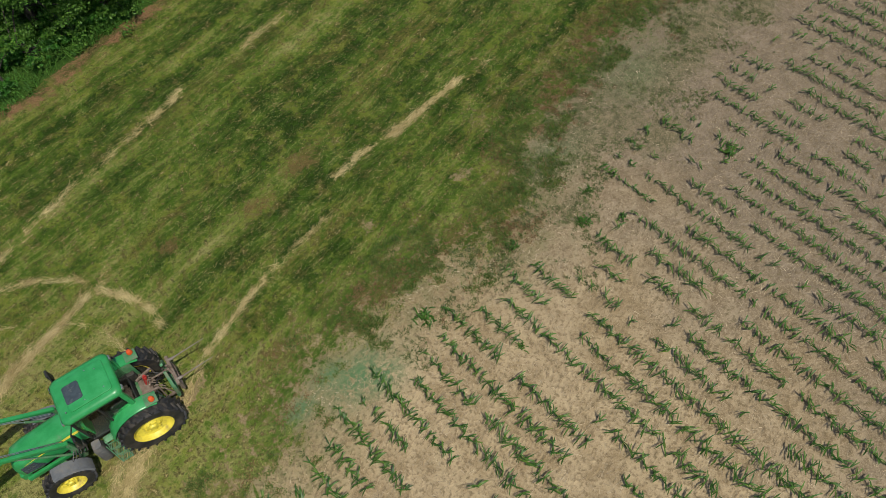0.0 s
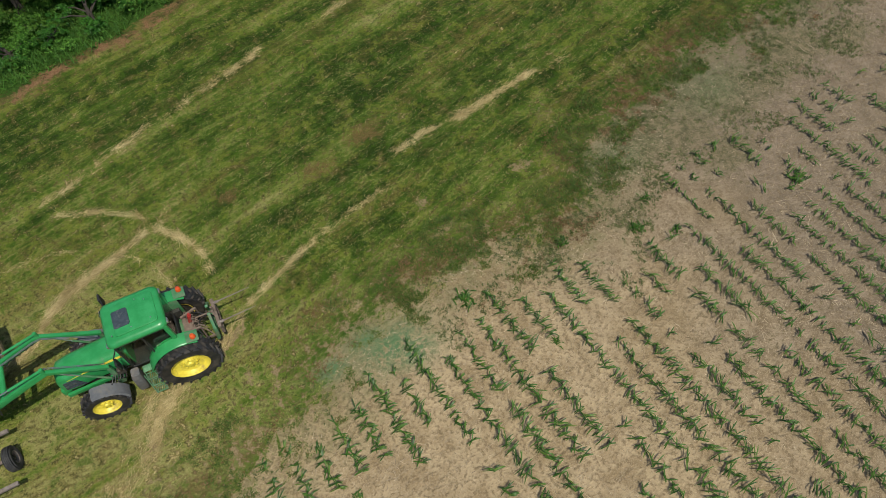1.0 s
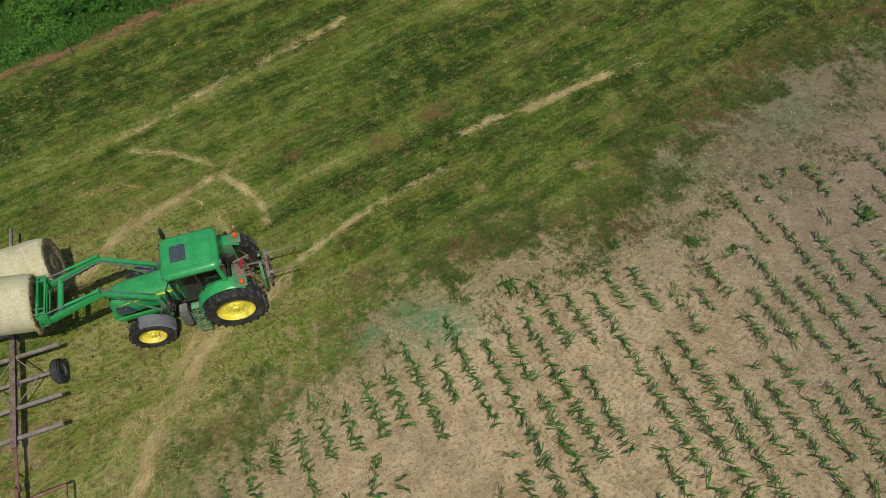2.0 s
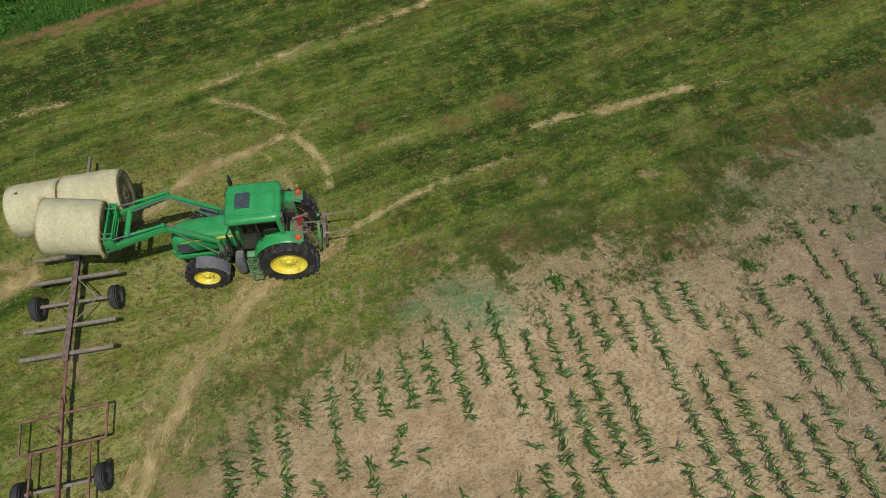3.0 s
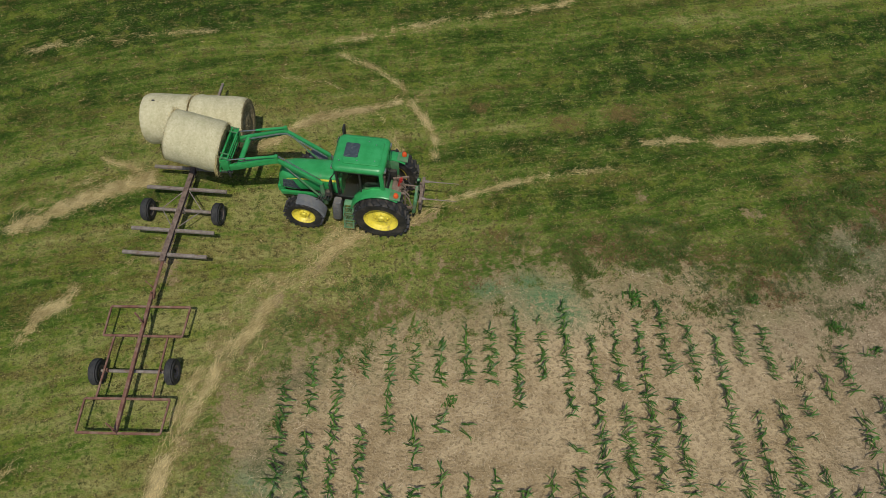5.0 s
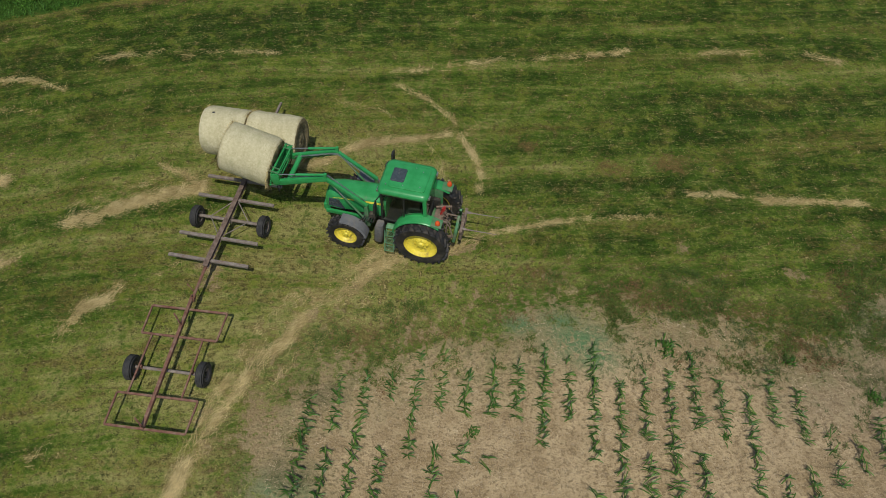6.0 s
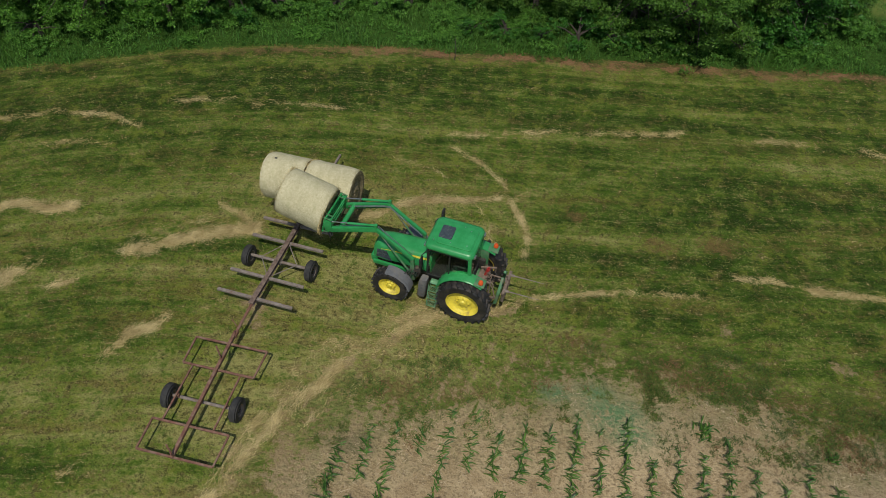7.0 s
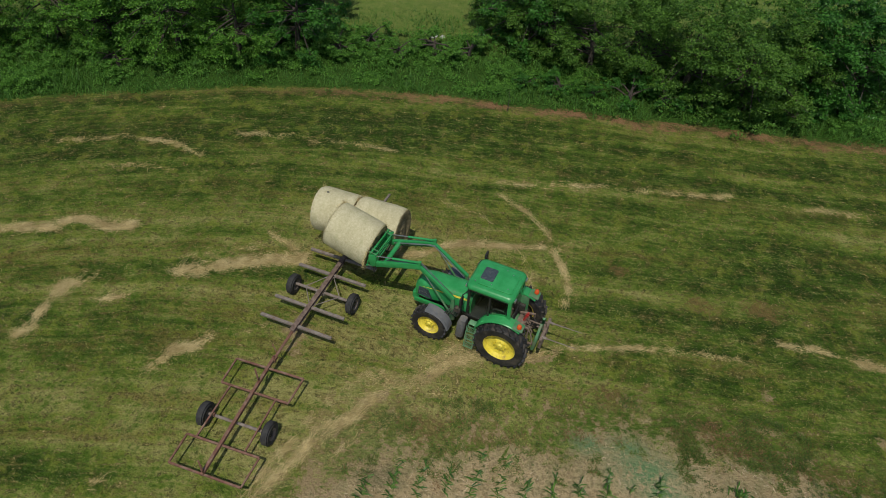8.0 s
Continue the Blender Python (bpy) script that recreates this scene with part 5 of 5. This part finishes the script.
BARE = [(2.35, -3.6, 0.5, 1.0), (3.8, -3.9, 0.45, 1.3), (4.6, -4.1, 0.3, 0.45), (11.2, -4.3, 0.5, 0.8), (12.0, -4.0, 0.5, 1.0), (10.0, -2.7, 0.4, 0.75), (11.9, -1.4, 0.7, 0.85), (-1.55, -3.2, 0.35, 0.75),
        (-0.15, -3.4, 0.3, 0.3), (0.8, -4.3, 0.35, 0.5), (1.5, -3.9, 0.4, 1.25), (3.0, -4.4, 0.35, 0.9), (-0.1, -5.2, 0.35, 0.4), (22.3, -1.7, 1.0, 0.8), (21.4, -4.1, 0.9, 0.8), (12.3, -4.8, 0.7, 0.9), (13.9, -0.5, 0.9, 0.7), (7.5, -6.4, 0.6, 0.6)]
# where the rows begin
START = [(-3.9, -2.4), (-3.0, -1.5), (-1.6, -1.6), (-0.8, -0.7), (1.5, -0.55), (2.4, -0.6), (3.05, 0.05), (3.9, -0.45), (4.7, 0.45), (5.4, -0.45), (6.1, -0.35), (6.9, 0.1), (7.7, 0.2), (8.4, -0.35), (9.3, -0.55),
         (10.1, 0.05), (10.8, -0.6), (11.5, -2.1), (13.1, -0.7), (14.7, 0.5), (17.4, 0.7), (18.7, 0.3), (20.6, 0.4), (25.5, 0.0), (35.0, 0.2)]


def make_maize():
    rnd = random.Random(11)
    verts, faces = [], []
    for row in range(-5, 46):
        x0 = row * 0.762
        y = 6.0
        while y > -13.5:
            y -= rnd.uniform(0.14, 0.25)
            x = x0 + rnd.gauss(0, 0.025)
            inside = float(np.interp(x0, [p[0] for p in START], [p[1] for p in START])) - y
            if inside < 0.0 or (inside < 0.5 and rnd.random() < 0.35):
                continue
            if any(((x - bx) / rx) ** 2 + ((y - by) / ry) ** 2 < 1 for bx, by, rx, ry in BARE) and rnd.random() < 0.90:
                continue
            thin = 0.02 if 14 < x < 20 and y > -3.0 else -0.22
            if noise.noise(Vector((x * 0.9, y * 0.55, 9))) < thin and (x > 11 or inside > 2.0) and rnd.random() < 0.8:
                continue
            vigour = 0.85 + 0.35 * noise.noise(Vector((x * 0.35, y * 0.35, 5))) + rnd.uniform(-0.15, 0.15)
            if inside < 0.8 or x > 14:
                vigour *= 0.86
            turn = rnd.gauss(0.0, 0.75)
            base = np.array([x, y, 0.01 + float(relief(x, y))])
            for k in range(rnd.choice((5, 6, 6, 7))):
                h = turn + math.pi * (k % 2) + rnd.gauss(0, 0.45)
                low = 0.03 + 0.045 * k
                length = vigour * rnd.uniform(0.24, 0.42) * (1.0 if 1 <= k <= 4 else 0.75)
                i = len(verts)
                verts += leaf_strip(base + np.array([0, 0, low * vigour]), h, length, 0.022 * (0.8 + 0.4 * rnd.random()), vigour * rnd.uniform(0.14, 0.30), vigour * rnd.uniform(0.08, 0.30))
                faces += strip_faces(i)
    ob = mesh_from("maize_plants", np.array(verts), np.array(faces), MAIZE)
    return tagged(ob, "young green maize plants in straight rows on bare soil", "maize", kind="stuff")


def scatter(rnd, n, keep, x0, x1, y0, y1):
    """n random places for which keep(x, y) gives a chance that they stay."""
    out_x, out_y, have = [], [], 0
    while have < n:
        x, y = rnd.uniform(x0, x1, n), rnd.uniform(y0, y1, n)
        ok = rnd.random(n) < keep(x, y)
        out_x.append(x[ok])
        out_y.append(y[ok])
        have += int(ok.sum())
    return np.concatenate(out_x)[:n], np.concatenate(out_y)[:n]


def blades(rnd, x, y, z, length, width, lift, heading):
    """One slim triangle a blade. lift: how steeply it stands, 0 to 1."""
    n = len(x)
    d = np.c_[np.cos(heading) * np.sqrt(1 - lift ** 2), np.sin(heading) * np.sqrt(1 - lift ** 2), lift] * length[:, None]
    s = np.c_[-np.sin(heading), np.cos(heading), np.zeros(n)] * width[:, None] / 2
    base = np.c_[x, y, z]
    v = np.empty((n, 3, 3))
    v[:, 0], v[:, 1], v[:, 2] = base - s, base + s, base + d
    return v.reshape(-1, 3), np.arange(3 * n).reshape(n, 3)


def make_grass():
    rnd = np.random.default_rng(4)
    n = 400000

    def keep(x, y):
        e, w = field_side(x, y), wood_side(x, y)
        k = np.where((e < -0.5 + 1.1 * ripple(x, y, 1.5, 41) + 0.7 * ripple(x, y, 0.5, 42)) & (w < -0.1), 1.0, 0.0)
        return k * np.clip(1.15 - 1.1 * hay_at(x, y), 0.25, 1.0) * np.where(y < 10, 1.0, 0.55)

    tx, ty = scatter(rnd, n // 7, keep, -30, 30, -9, 23)
    x, y = (np.repeat(a, 7)[:n] + rnd.normal(0, 0.035, len(tx) * 7)[:n] for a in (tx, ty))
    n = len(x)
    vigour = np.repeat(rnd.uniform(0.5, 1.3, len(tx)), 7)[:n]
    z = relief(x, y) - 0.005
    v, f = blades(rnd, x, y, z, rnd.uniform(0.05, 0.16, n) * vigour, rnd.uniform(0.009, 0.020, n), rnd.uniform(0.15, 0.9, n), np.where(rnd.random(n) < 0.55, 0.18 + rnd.normal(0, 0.4, n) + math.pi * rnd.integers(0, 2, n), rnd.uniform(0, 2 * math.pi, n)))
    ob = mesh_from("mown_grass", v, f, GRASS)
    for name, w in (("treed", wood_side(x, y)), ("hay", hay_at(x, y))):
        a = ob.data.attributes.new(name, "FLOAT", "POINT")
        a.data.foreach_set("value", np.repeat(w, 3).astype(np.float32))
    return tagged(ob, "short mown green grass of the hay meadow", "grass", kind="stuff")


def make_straw():
    rnd = np.random.default_rng(5)
    n = 30000

    def keep(x, y):
        return np.clip(hay_at(x, y) * 1.3 - 0.28, 0.0, 1.0) ** 1.4 * np.clip(0.5 + 1.2 * ripple(x, y, 0.30, 21), 0.05, 1)

    x, y = scatter(rnd, n, keep, -24, 18, -8, 17)
    x, y = x + rnd.normal(0, 0.05, n), y + rnd.normal(0, 0.05, n)
    z = relief(x, y) + rnd.uniform(0.005, 0.06, n)
    v, f = blades(rnd, x, y, z, rnd.uniform(0.10, 0.45, n), rnd.uniform(0.005, 0.010, n), rnd.uniform(-0.06, 0.14, n), hay_run(x, y) + math.pi * rnd.integers(0, 2, n) + rnd.normal(0, 0.5, n))
    ob = mesh_from("dropped_hay", v, f, STRAW)
    tagged(ob, "dry tan hay left in lines on the grass", "hay", kind="stuff")
    n = 24000

    def keep2(x, y):
        return np.where(field_side(x, y) > 0.2, 0.15 + 0.85 * (np.sin(x * 0.9 + np.sin(y * 0.7)) * np.sin(y * 1.1) > -0.2), 0.0) * np.clip(1.6 - x / 16, 0.25, 1)

    x, y = scatter(rnd, n, keep2, -5, 34, -18, 6)
    z = relief(x, y) + 0.008
    v, f = blades(rnd, x, y, z, rnd.uniform(0.05, 0.20, n), rnd.uniform(0.008, 0.020, n), rnd.uniform(-0.02, 0.08, n), rnd.uniform(0, 2 * math.pi, n))
    ob = mesh_from("crop_residue", v, f, RESIDUE)
    return tagged(ob, "pale bits of old maize straw on the soil", "straw", kind="stuff")


def make_fringe():
    """Darker weedy tufts where meadow and field meet, and long stalks on the soil."""
    rnd = np.random.default_rng(6)
    k, m = 1150, 34

    def keep(x, y):
        e = field_side(x, y) + 0.7 * ripple(x, y, 1.3, 31)
        return np.where((e > -1.9) & (e < 0.9), np.clip(-0.05 + 1.4 * ripple(x, y, 0.9, 32), 0, 1), 0.0) * np.where(hay_at(x, y) > 0.4, 0.2, 1.0) * np.where(x < 3, 0.45, 1.0)

    tx, ty = scatter(rnd, k, keep, -7, 32, -9, 8)
    n = k * m
    size = np.repeat(rnd.uniform(0.4, 1.5, k), m)
    x, y = np.repeat(tx, m) + rnd.normal(0, 0.075, n) * size, np.repeat(ty, m) + rnd.normal(0, 0.075, n) * size
    v, f = blades(rnd, x, y, relief(x, y), rnd.uniform(0.06, 0.16, n) * size, rnd.uniform(0.014, 0.028, n), rnd.uniform(0.2, 0.85, n), rnd.uniform(0, 2 * math.pi, n))
    tagged(mesh_from("edge_weeds", v, f, FRINGE), "dark green and brown weeds along the field edge", "weeds", kind="stuff")
    k, m = 420, 30

    def keep1(x, y):
        e = field_side(x, y) + 0.7 * ripple(x, y, 1.3, 34)
        return np.where((e > -1.6) & (e < 1.3), np.clip(-0.15 + 1.5 * ripple(x, y, 1.0, 35), 0, 1), 0.0) * np.where(x < 5, 0.4, 1.0)

    tx, ty = scatter(rnd, k, keep1, -6, 32, -8, 8)
    n = k * m
    size = np.repeat(rnd.uniform(0.4, 1.4, k), m)
    x, y = np.repeat(tx, m) + rnd.normal(0, 0.08, n) * size, np.repeat(ty, m) + rnd.normal(0, 0.08, n) * size
    v, f = blades(rnd, x, y, relief(x, y), rnd.uniform(0.05, 0.13, n) * size, rnd.uniform(0.012, 0.024, n), rnd.uniform(0.15, 0.8, n), rnd.uniform(0, 2 * math.pi, n))
    tagged(mesh_from("dead_weeds", v, f, DEAD), "reddish brown dead weeds along the field edge", "weeds", kind="stuff")
    n = 2600

    def keep2(x, y):
        return np.where(field_side(x, y) > 0.5, np.clip(0.2 + 1.2 * ripple(x, y, 1.7, 33), 0, 1), 0.0)

    x, y = scatter(rnd, n, keep2, -5, 34, -18, 6)
    v, f = blades(rnd, x, y, relief(x, y) + 0.012, rnd.uniform(0.15, 0.45, n), rnd.uniform(0.012, 0.022, n), rnd.uniform(-0.01, 0.06, n), rnd.normal(0.6, 1.0, n))
    tagged(mesh_from("old_stalks", v, f, RESIDUE), "pale broken maize stalks lying on the soil", "straw", kind="stuff")


def make_seedlings():
    """Small weeds scattered over the bare strip between the rows and the meadow."""
    rnd = np.random.default_rng(12)
    k, m = 2600, 9
    sx, sy = [p[0] for p in START], [p[1] for p in START]

    def keep(x, y):
        e = field_side(x, y)
        clump = np.clip(0.25 + 1.1 * ripple(x, y, 1.0, 51) + 0.5 * ripple(x, y, 0.4, 52), 0.02, 1)
        return np.where((e > -0.3) & (y > np.interp(x, sx, sy) - 0.6), clump, 0.0) * np.clip((x - 1) / 12, 0.15, 1.0)

    tx, ty = scatter(rnd, k, keep, -5, 32, -6, 8)
    n = k * m
    size = np.repeat(rnd.uniform(0.5, 1.5, k), m)
    x, y = np.repeat(tx, m) + rnd.normal(0, 0.03, n) * size, np.repeat(ty, m) + rnd.normal(0, 0.03, n) * size
    v, f = blades(rnd, x, y, relief(x, y), rnd.uniform(0.05, 0.13, n) * size, rnd.uniform(0.014, 0.030, n), rnd.uniform(0.1, 0.7, n), rnd.uniform(0, 2 * math.pi, n))
    tagged(mesh_from("seedling_weeds", v, f, SPARSE), "small grey-green weeds on the bare headland soil", "weeds", kind="stuff")


def make_weed(x, y, size, seed, label):
    rnd = random.Random(seed)
    verts, faces = [], []
    for k in range(rnd.randint(26, 40)):
        h = rnd.uniform(0, 2 * math.pi)
        b = np.array([rnd.gauss(0, 0.12 * size), rnd.gauss(0, 0.12 * size), 0.0])
        i = len(verts)
        verts += leaf_strip(b, h, size * rnd.uniform(0.15, 0.32), 0.03 * size, size * rnd.uniform(0.15, 0.4), size * rnd.uniform(0.1, 0.3))
        faces += strip_faces(i)
    ob = mesh_from("weed", np.array(verts), np.array(faces), WEED)
    ob.location = (x, y, float(relief(x, y)))
    return tagged(ob, label, "weed", "weeds in the field", "thing")


# ---- trees and shrubs of the wood's edge ----
def leaf_cloud(rnd, c, size, leaves, leaf):
    """Leaf blades round each of the centres c, facing out and up."""
    k = len(c)
    n = k * leaves
    d = rnd.normal(0, 1, (k, leaves, 3))
    d /= np.linalg.norm(d, axis=2, keepdims=True)
    d[:, :, 2] = np.where(d[:, :, 2] < -0.2, -d[:, :, 2] * 0.6, d[:, :, 2])
    r = rnd.uniform(0.30, 1.1, (k, leaves, 1)) ** 0.7
    p = (c[:, None, :] + d * r * size[:, None, None] * np.array([1, 1, 0.75])).reshape(-1, 3)
    nrm = d.reshape(-1, 3) * 0.55 + rnd.normal(0, 0.55, (n, 3)) + np.array([0, 0, 0.70])
    nrm /= np.linalg.norm(nrm, axis=1, keepdims=True)
    t = np.cross(nrm, rnd.normal(0, 1, (n, 3)))
    t /= np.linalg.norm(t, axis=1, keepdims=True) + 1e-9
    b = np.cross(nrm, t)
    s = (leaf * rnd.uniform(0.6, 1.3, n))[:, None]
    v = np.empty((n, 4, 3))
    v[:, 0], v[:, 1], v[:, 2], v[:, 3] = p - t * s, p - b * s * 0.55 - nrm * s * 0.1, p + t * s, p + b * s * 0.55 - nrm * s * 0.1
    return v.reshape(-1, 3), np.arange(4 * n).reshape(n, 4)


def crown(rnd, sprays, leaves, spread, low, high, leaf, material, parent):
    """Sprays of small leaves along the limbs of an uneven dome, with gaps between them."""
    limbs = max(9, sprays // 11)
    a = rnd.uniform(0, 2 * math.pi, limbs)
    h = ((np.arange(limbs) + rnd.uniform(0, 1, limbs)) / limbs) ** 1.25
    reach = spread * np.sin(np.pi * (0.24 + 0.66 * h)) ** 0.6 * rnd.uniform(0.70, 1.18, limbs)
    ends = np.c_[np.cos(a) * reach, np.sin(a) * reach, low + 0.10 + (high - low - 0.10) * h]
    pick = rnd.integers(0, limbs, sprays)
    out = rnd.uniform(0.42, 1.0, sprays) ** 0.6
    c = ends[pick] * out[:, None]
    c[:, 2] = ends[pick, 2] - (1 - out) * 0.35 * (ends[pick, 2] - low)
    c += rnd.normal(0, 0.13 * spread, (sprays, 3)) * np.array([1, 1, 0.7])
    c[:, 2] = np.maximum(c[:, 2], low)
    size = spread * rnd.uniform(0.06, 0.18, sprays)
    v, f = leaf_cloud(rnd, c, size, leaves, leaf)
    return mesh_from("crown", v, f, material, parent), ends


def make_tree(seed, height, spread, material, sprays=400, leaves=71, low=0.25, leaf=0.058):
    rnd = np.random.default_rng(seed)
    root = empty("tree")
    top, ends = crown(rnd, sprays, leaves, spread, low, height, leaf, material, root)
    bm = bmesh.new()
    lean = Vector((rnd.uniform(-0.3, 0.3), rnd.uniform(-0.3, 0.3), height * 0.6))
    tube(bm, (0, 0, -0.15), lean * 0.5, 0.17, 0.12, 9)
    tube(bm, lean * 0.5, lean, 0.12, 0.05, 9)
    for c in ends[:24]:
        c = Vector(c)
        start = lean * float(rnd.uniform(0.25, 0.9))
        knee = start.lerp(c, 0.5) + Vector((0, 0, 0.15))
        tube(bm, start, knee, 0.05, 0.03, 6)
        tube(bm, knee, c, 0.03, 0.008, 6)
    part("trunk", bm, BARK, root, "brown trunk with spreading limbs")
    return root


def make_wood():
    rnd = random.Random(21)
    # kind 6: added bushes whose deep green stands in for shade in canopy gaps
    kinds = [make_tree(31, 5.2, 2.5, LEAF), make_tree(32, 6.0, 2.9, LEAF, 460), make_tree(33, 4.3, 2.3, LEAF_PALE, 400, 71, 0.2, 0.050), make_tree(34, 4.8, 2.6, LEAF_PALE, 440, 71, 0.2, 0.050),
             make_tree(35, 1.5, 1.5, BRAMBLE, 110, 60, 0.12, 0.050), make_tree(36, 5.0, 2.3, LEAF_DEEP, 400, 71, 0.2), make_tree(37, 1.4, 1.3, LEAF_DEEP, 90, 60, 0.12, 0.045)]
    spots = [(-32.5, 13.0, 0), (-29.0, 16.0, 1), (-26.2, 16.6, 0), (-22.6, 17.4, 1), (-19.4, 18.2, 0), (-16.6, 19.4, 5), (-24.5, 21.0, 1), (-20.0, 22.4, 0), (-17.2, 23.4, 5), (-29.5, 20.5, 0),
             (-5.0, 25.2, 5), (-3.6, 24.4, 2), (-1.2, 23.7, 3), (1.4, 23.9, 2), (3.9, 23.4, 3), (6.6, 22.9, 3), (8.3, 24.2, 2), (10.4, 24.6, 5), (9.9, 26.6, 5), (12.3, 25.6, 5), (14.2, 28.0, 2), (-6.2, 26.4, 2),
             (-13.0, 21.6, 4), (-11.2, 21.0, 4), (-14.4, 20.2, 4), (-28.6, 14.2, 4), (13.4, 25.6, 4), (14.8, 27.0, 4), (-24.6, 14.9, 4), (-9.6, 21.9, 4), (-7.8, 22.4, 4), (-4.2, 20.6, 6), (-2.4, 20.8, 6), (-0.6, 21.0, 6), (1.2, 21.1, 6), (3.0, 21.4, 6), (4.8, 21.6, 6), (6.8, 21.9, 6), (9.4, 22.4, 6)]
    labels = ("leafy green tree at the edge of the meadow", "tall dark green leafy tree by the meadow", "pale green bushy tree at the wood's edge", "dense light green tree at the wood's edge", "low green shrub in the tall grass", "deep green leafy tree beside the paler ones", "dark green low bush added for the dark gaps under the trees")
    used = set()
    for x, y, k in spots:
        m = pose(x, y, 0, 0, 0, rnd.uniform(0, 360)) @ Matrix.Diagonal((*[rnd.uniform(0.9, 1.1) * (rnd.uniform(0.55, 1.0) if k in (4, 6) else 1.14 if x > -8 else 1.0)] * 3, 1))
        if k in used:
            ob = copy_thing(kinds[k], m)
            ob.scale = m.to_scale()
        else:
            used.add(k)
            ob = kinds[k]
            ob.matrix_basis = m
        if k in (4, 6):
            ob.name = "shrub"
        tagged(ob, labels[k], "shrub" if k in (4, 6) else "tree", "trees along the meadow", "thing")


def make_undergrowth():
    rnd = np.random.default_rng(8)
    n = 60000

    def keep(x, y):
        w = wood_side(x, y) + 0.35 * ripple(x, y, 1.1, 11) + 0.3 * ripple(x, y, 0.4, 12)
        return np.where((w > 0.25) & (w < 9), np.where(w < 5, 1.0, 0.3), 0.0) * (0.6 + 0.4 * ripple(x, y, 1.6, 13))

    x, y = scatter(rnd, n, keep, -38, 28, 3, 36)
    z = relief(x, y)
    tall = np.clip(0.75 + 0.5 * ripple(x, y, 1.8, 14), 0.2, 1.3)
    v, f = blades(rnd, x, y, z, rnd.uniform(0.20, 0.65, n) * tall, rnd.uniform(0.02, 0.05, n), rnd.uniform(0.35, 0.95, n), rnd.uniform(0, 2 * math.pi, n))
    ob = mesh_from("undergrowth", v, f, TALL)
    tagged(ob, "tall lush green grass and weeds under the trees", "undergrowth", kind="stuff")

    def keep1(x, y):
        w = wood_side(x, y)
        return np.where((w > 0.7) & (w < 6.0), np.clip(0.35 + 1.2 * ripple(x, y, 1.7, 15), 0.05, 1), 0.0)

    k, leaves = 3400, 44
    x, y = scatter(rnd, k, keep1, -38, 28, 3, 34)
    c = np.c_[x, y, rnd.uniform(0.05, 0.60, k) * np.clip(0.8 + 0.8 * ripple(x, y, 1.3, 16), 0.2, 1.5)]
    size = rnd.uniform(0.12, 0.34, k)
    v, f = leaf_cloud(rnd, c, size, leaves, 0.048)
    ob = mesh_from("leafy_weeds", v, f, BRAMBLE)
    tagged(ob, "low leafy green weeds and brambles by the wood", "weeds", kind="stuff")
    n = 60000

    def keep2(x, y):
        w = wood_side(x, y)
        return np.where(w > 4.5, 1.0, 0.0)

    x, y = scatter(rnd, n, keep2, -40, 30, 8, 52)
    v, f = blades(rnd, x, y, np.zeros(n), rnd.uniform(0.12, 0.35, n), rnd.uniform(0.015, 0.035, n), rnd.uniform(0.4, 0.9, n), rnd.uniform(0, 2 * math.pi, n))
    ob = mesh_from("pasture_grass", v, f, PASTURE)
    return tagged(ob, "rough light green pasture grass behind the trees", "grass", kind="stuff")


def make_stone(x, y, size, seed):
    bm = bmesh.new()
    bmesh.ops.create_icosphere(bm, subdivisions=3, radius=size)
    for v in bm.verts:
        v.co *= 1 + 0.35 * noise.noise(v.co / size * 1.3 + Vector((seed, 0, 0)))
        v.co.z *= 0.6
    ob = part("stone", bm, STONE, None, "", 60)
    ob.location = (x, y, size * 0.25)
    tagged(ob, "pale grey stone lying in the rough pasture", "stone", kind="thing")


def make_stick(x, y):
    """A bare dead sapling that stands in the edge of the weeds."""
    bm = bmesh.new()
    tube(bm, (0, 0, -0.05), (0.04, 0.02, 0.55), 0.018, 0.014, 7)
    tube(bm, (0.04, 0.02, 0.55), (-0.03, 0.10, 1.25), 0.014, 0.006, 7)
    tube(bm, (0.04, 0.02, 0.50), (0.22, 0.05, 0.95), 0.010, 0.004, 6)
    tube(bm, (0.01, 0.05, 0.85), (-0.20, 0.12, 1.15), 0.008, 0.003, 6)
    ob = part("dry_stick", bm, BARK)
    ob.location = (x, y, 0)
    tagged(ob, "thin bare dead sapling at the edge of the weeds", "stick", kind="thing")


make_stick(-4.49, 17.97)
make_wood()
make_undergrowth()
make_stone(-10.25, 23.9, 0.20, 1)
make_stone(-9.75, 24.0, 0.16, 2)
make_grass()
make_straw()
make_fringe()
make_seedlings()
make_maize()
for k, (x, y, size) in enumerate(((1.03, -3.09, 0.9), (13.0, -0.65, 0.9), (6.9, 0.4, 1.3), (10.7, 0.3, 1.0), (8.4, -2.4, 0.7), (18.75, -2.2, 1.4), (14.1, 0.1, 0.9), (13.2, -0.7, 0.9), (14.1, -1.45, 0.8))):
    make_weed(x, y, 0.78 * size, 60 + k, "bright green broad-leaved weed on bare soil")
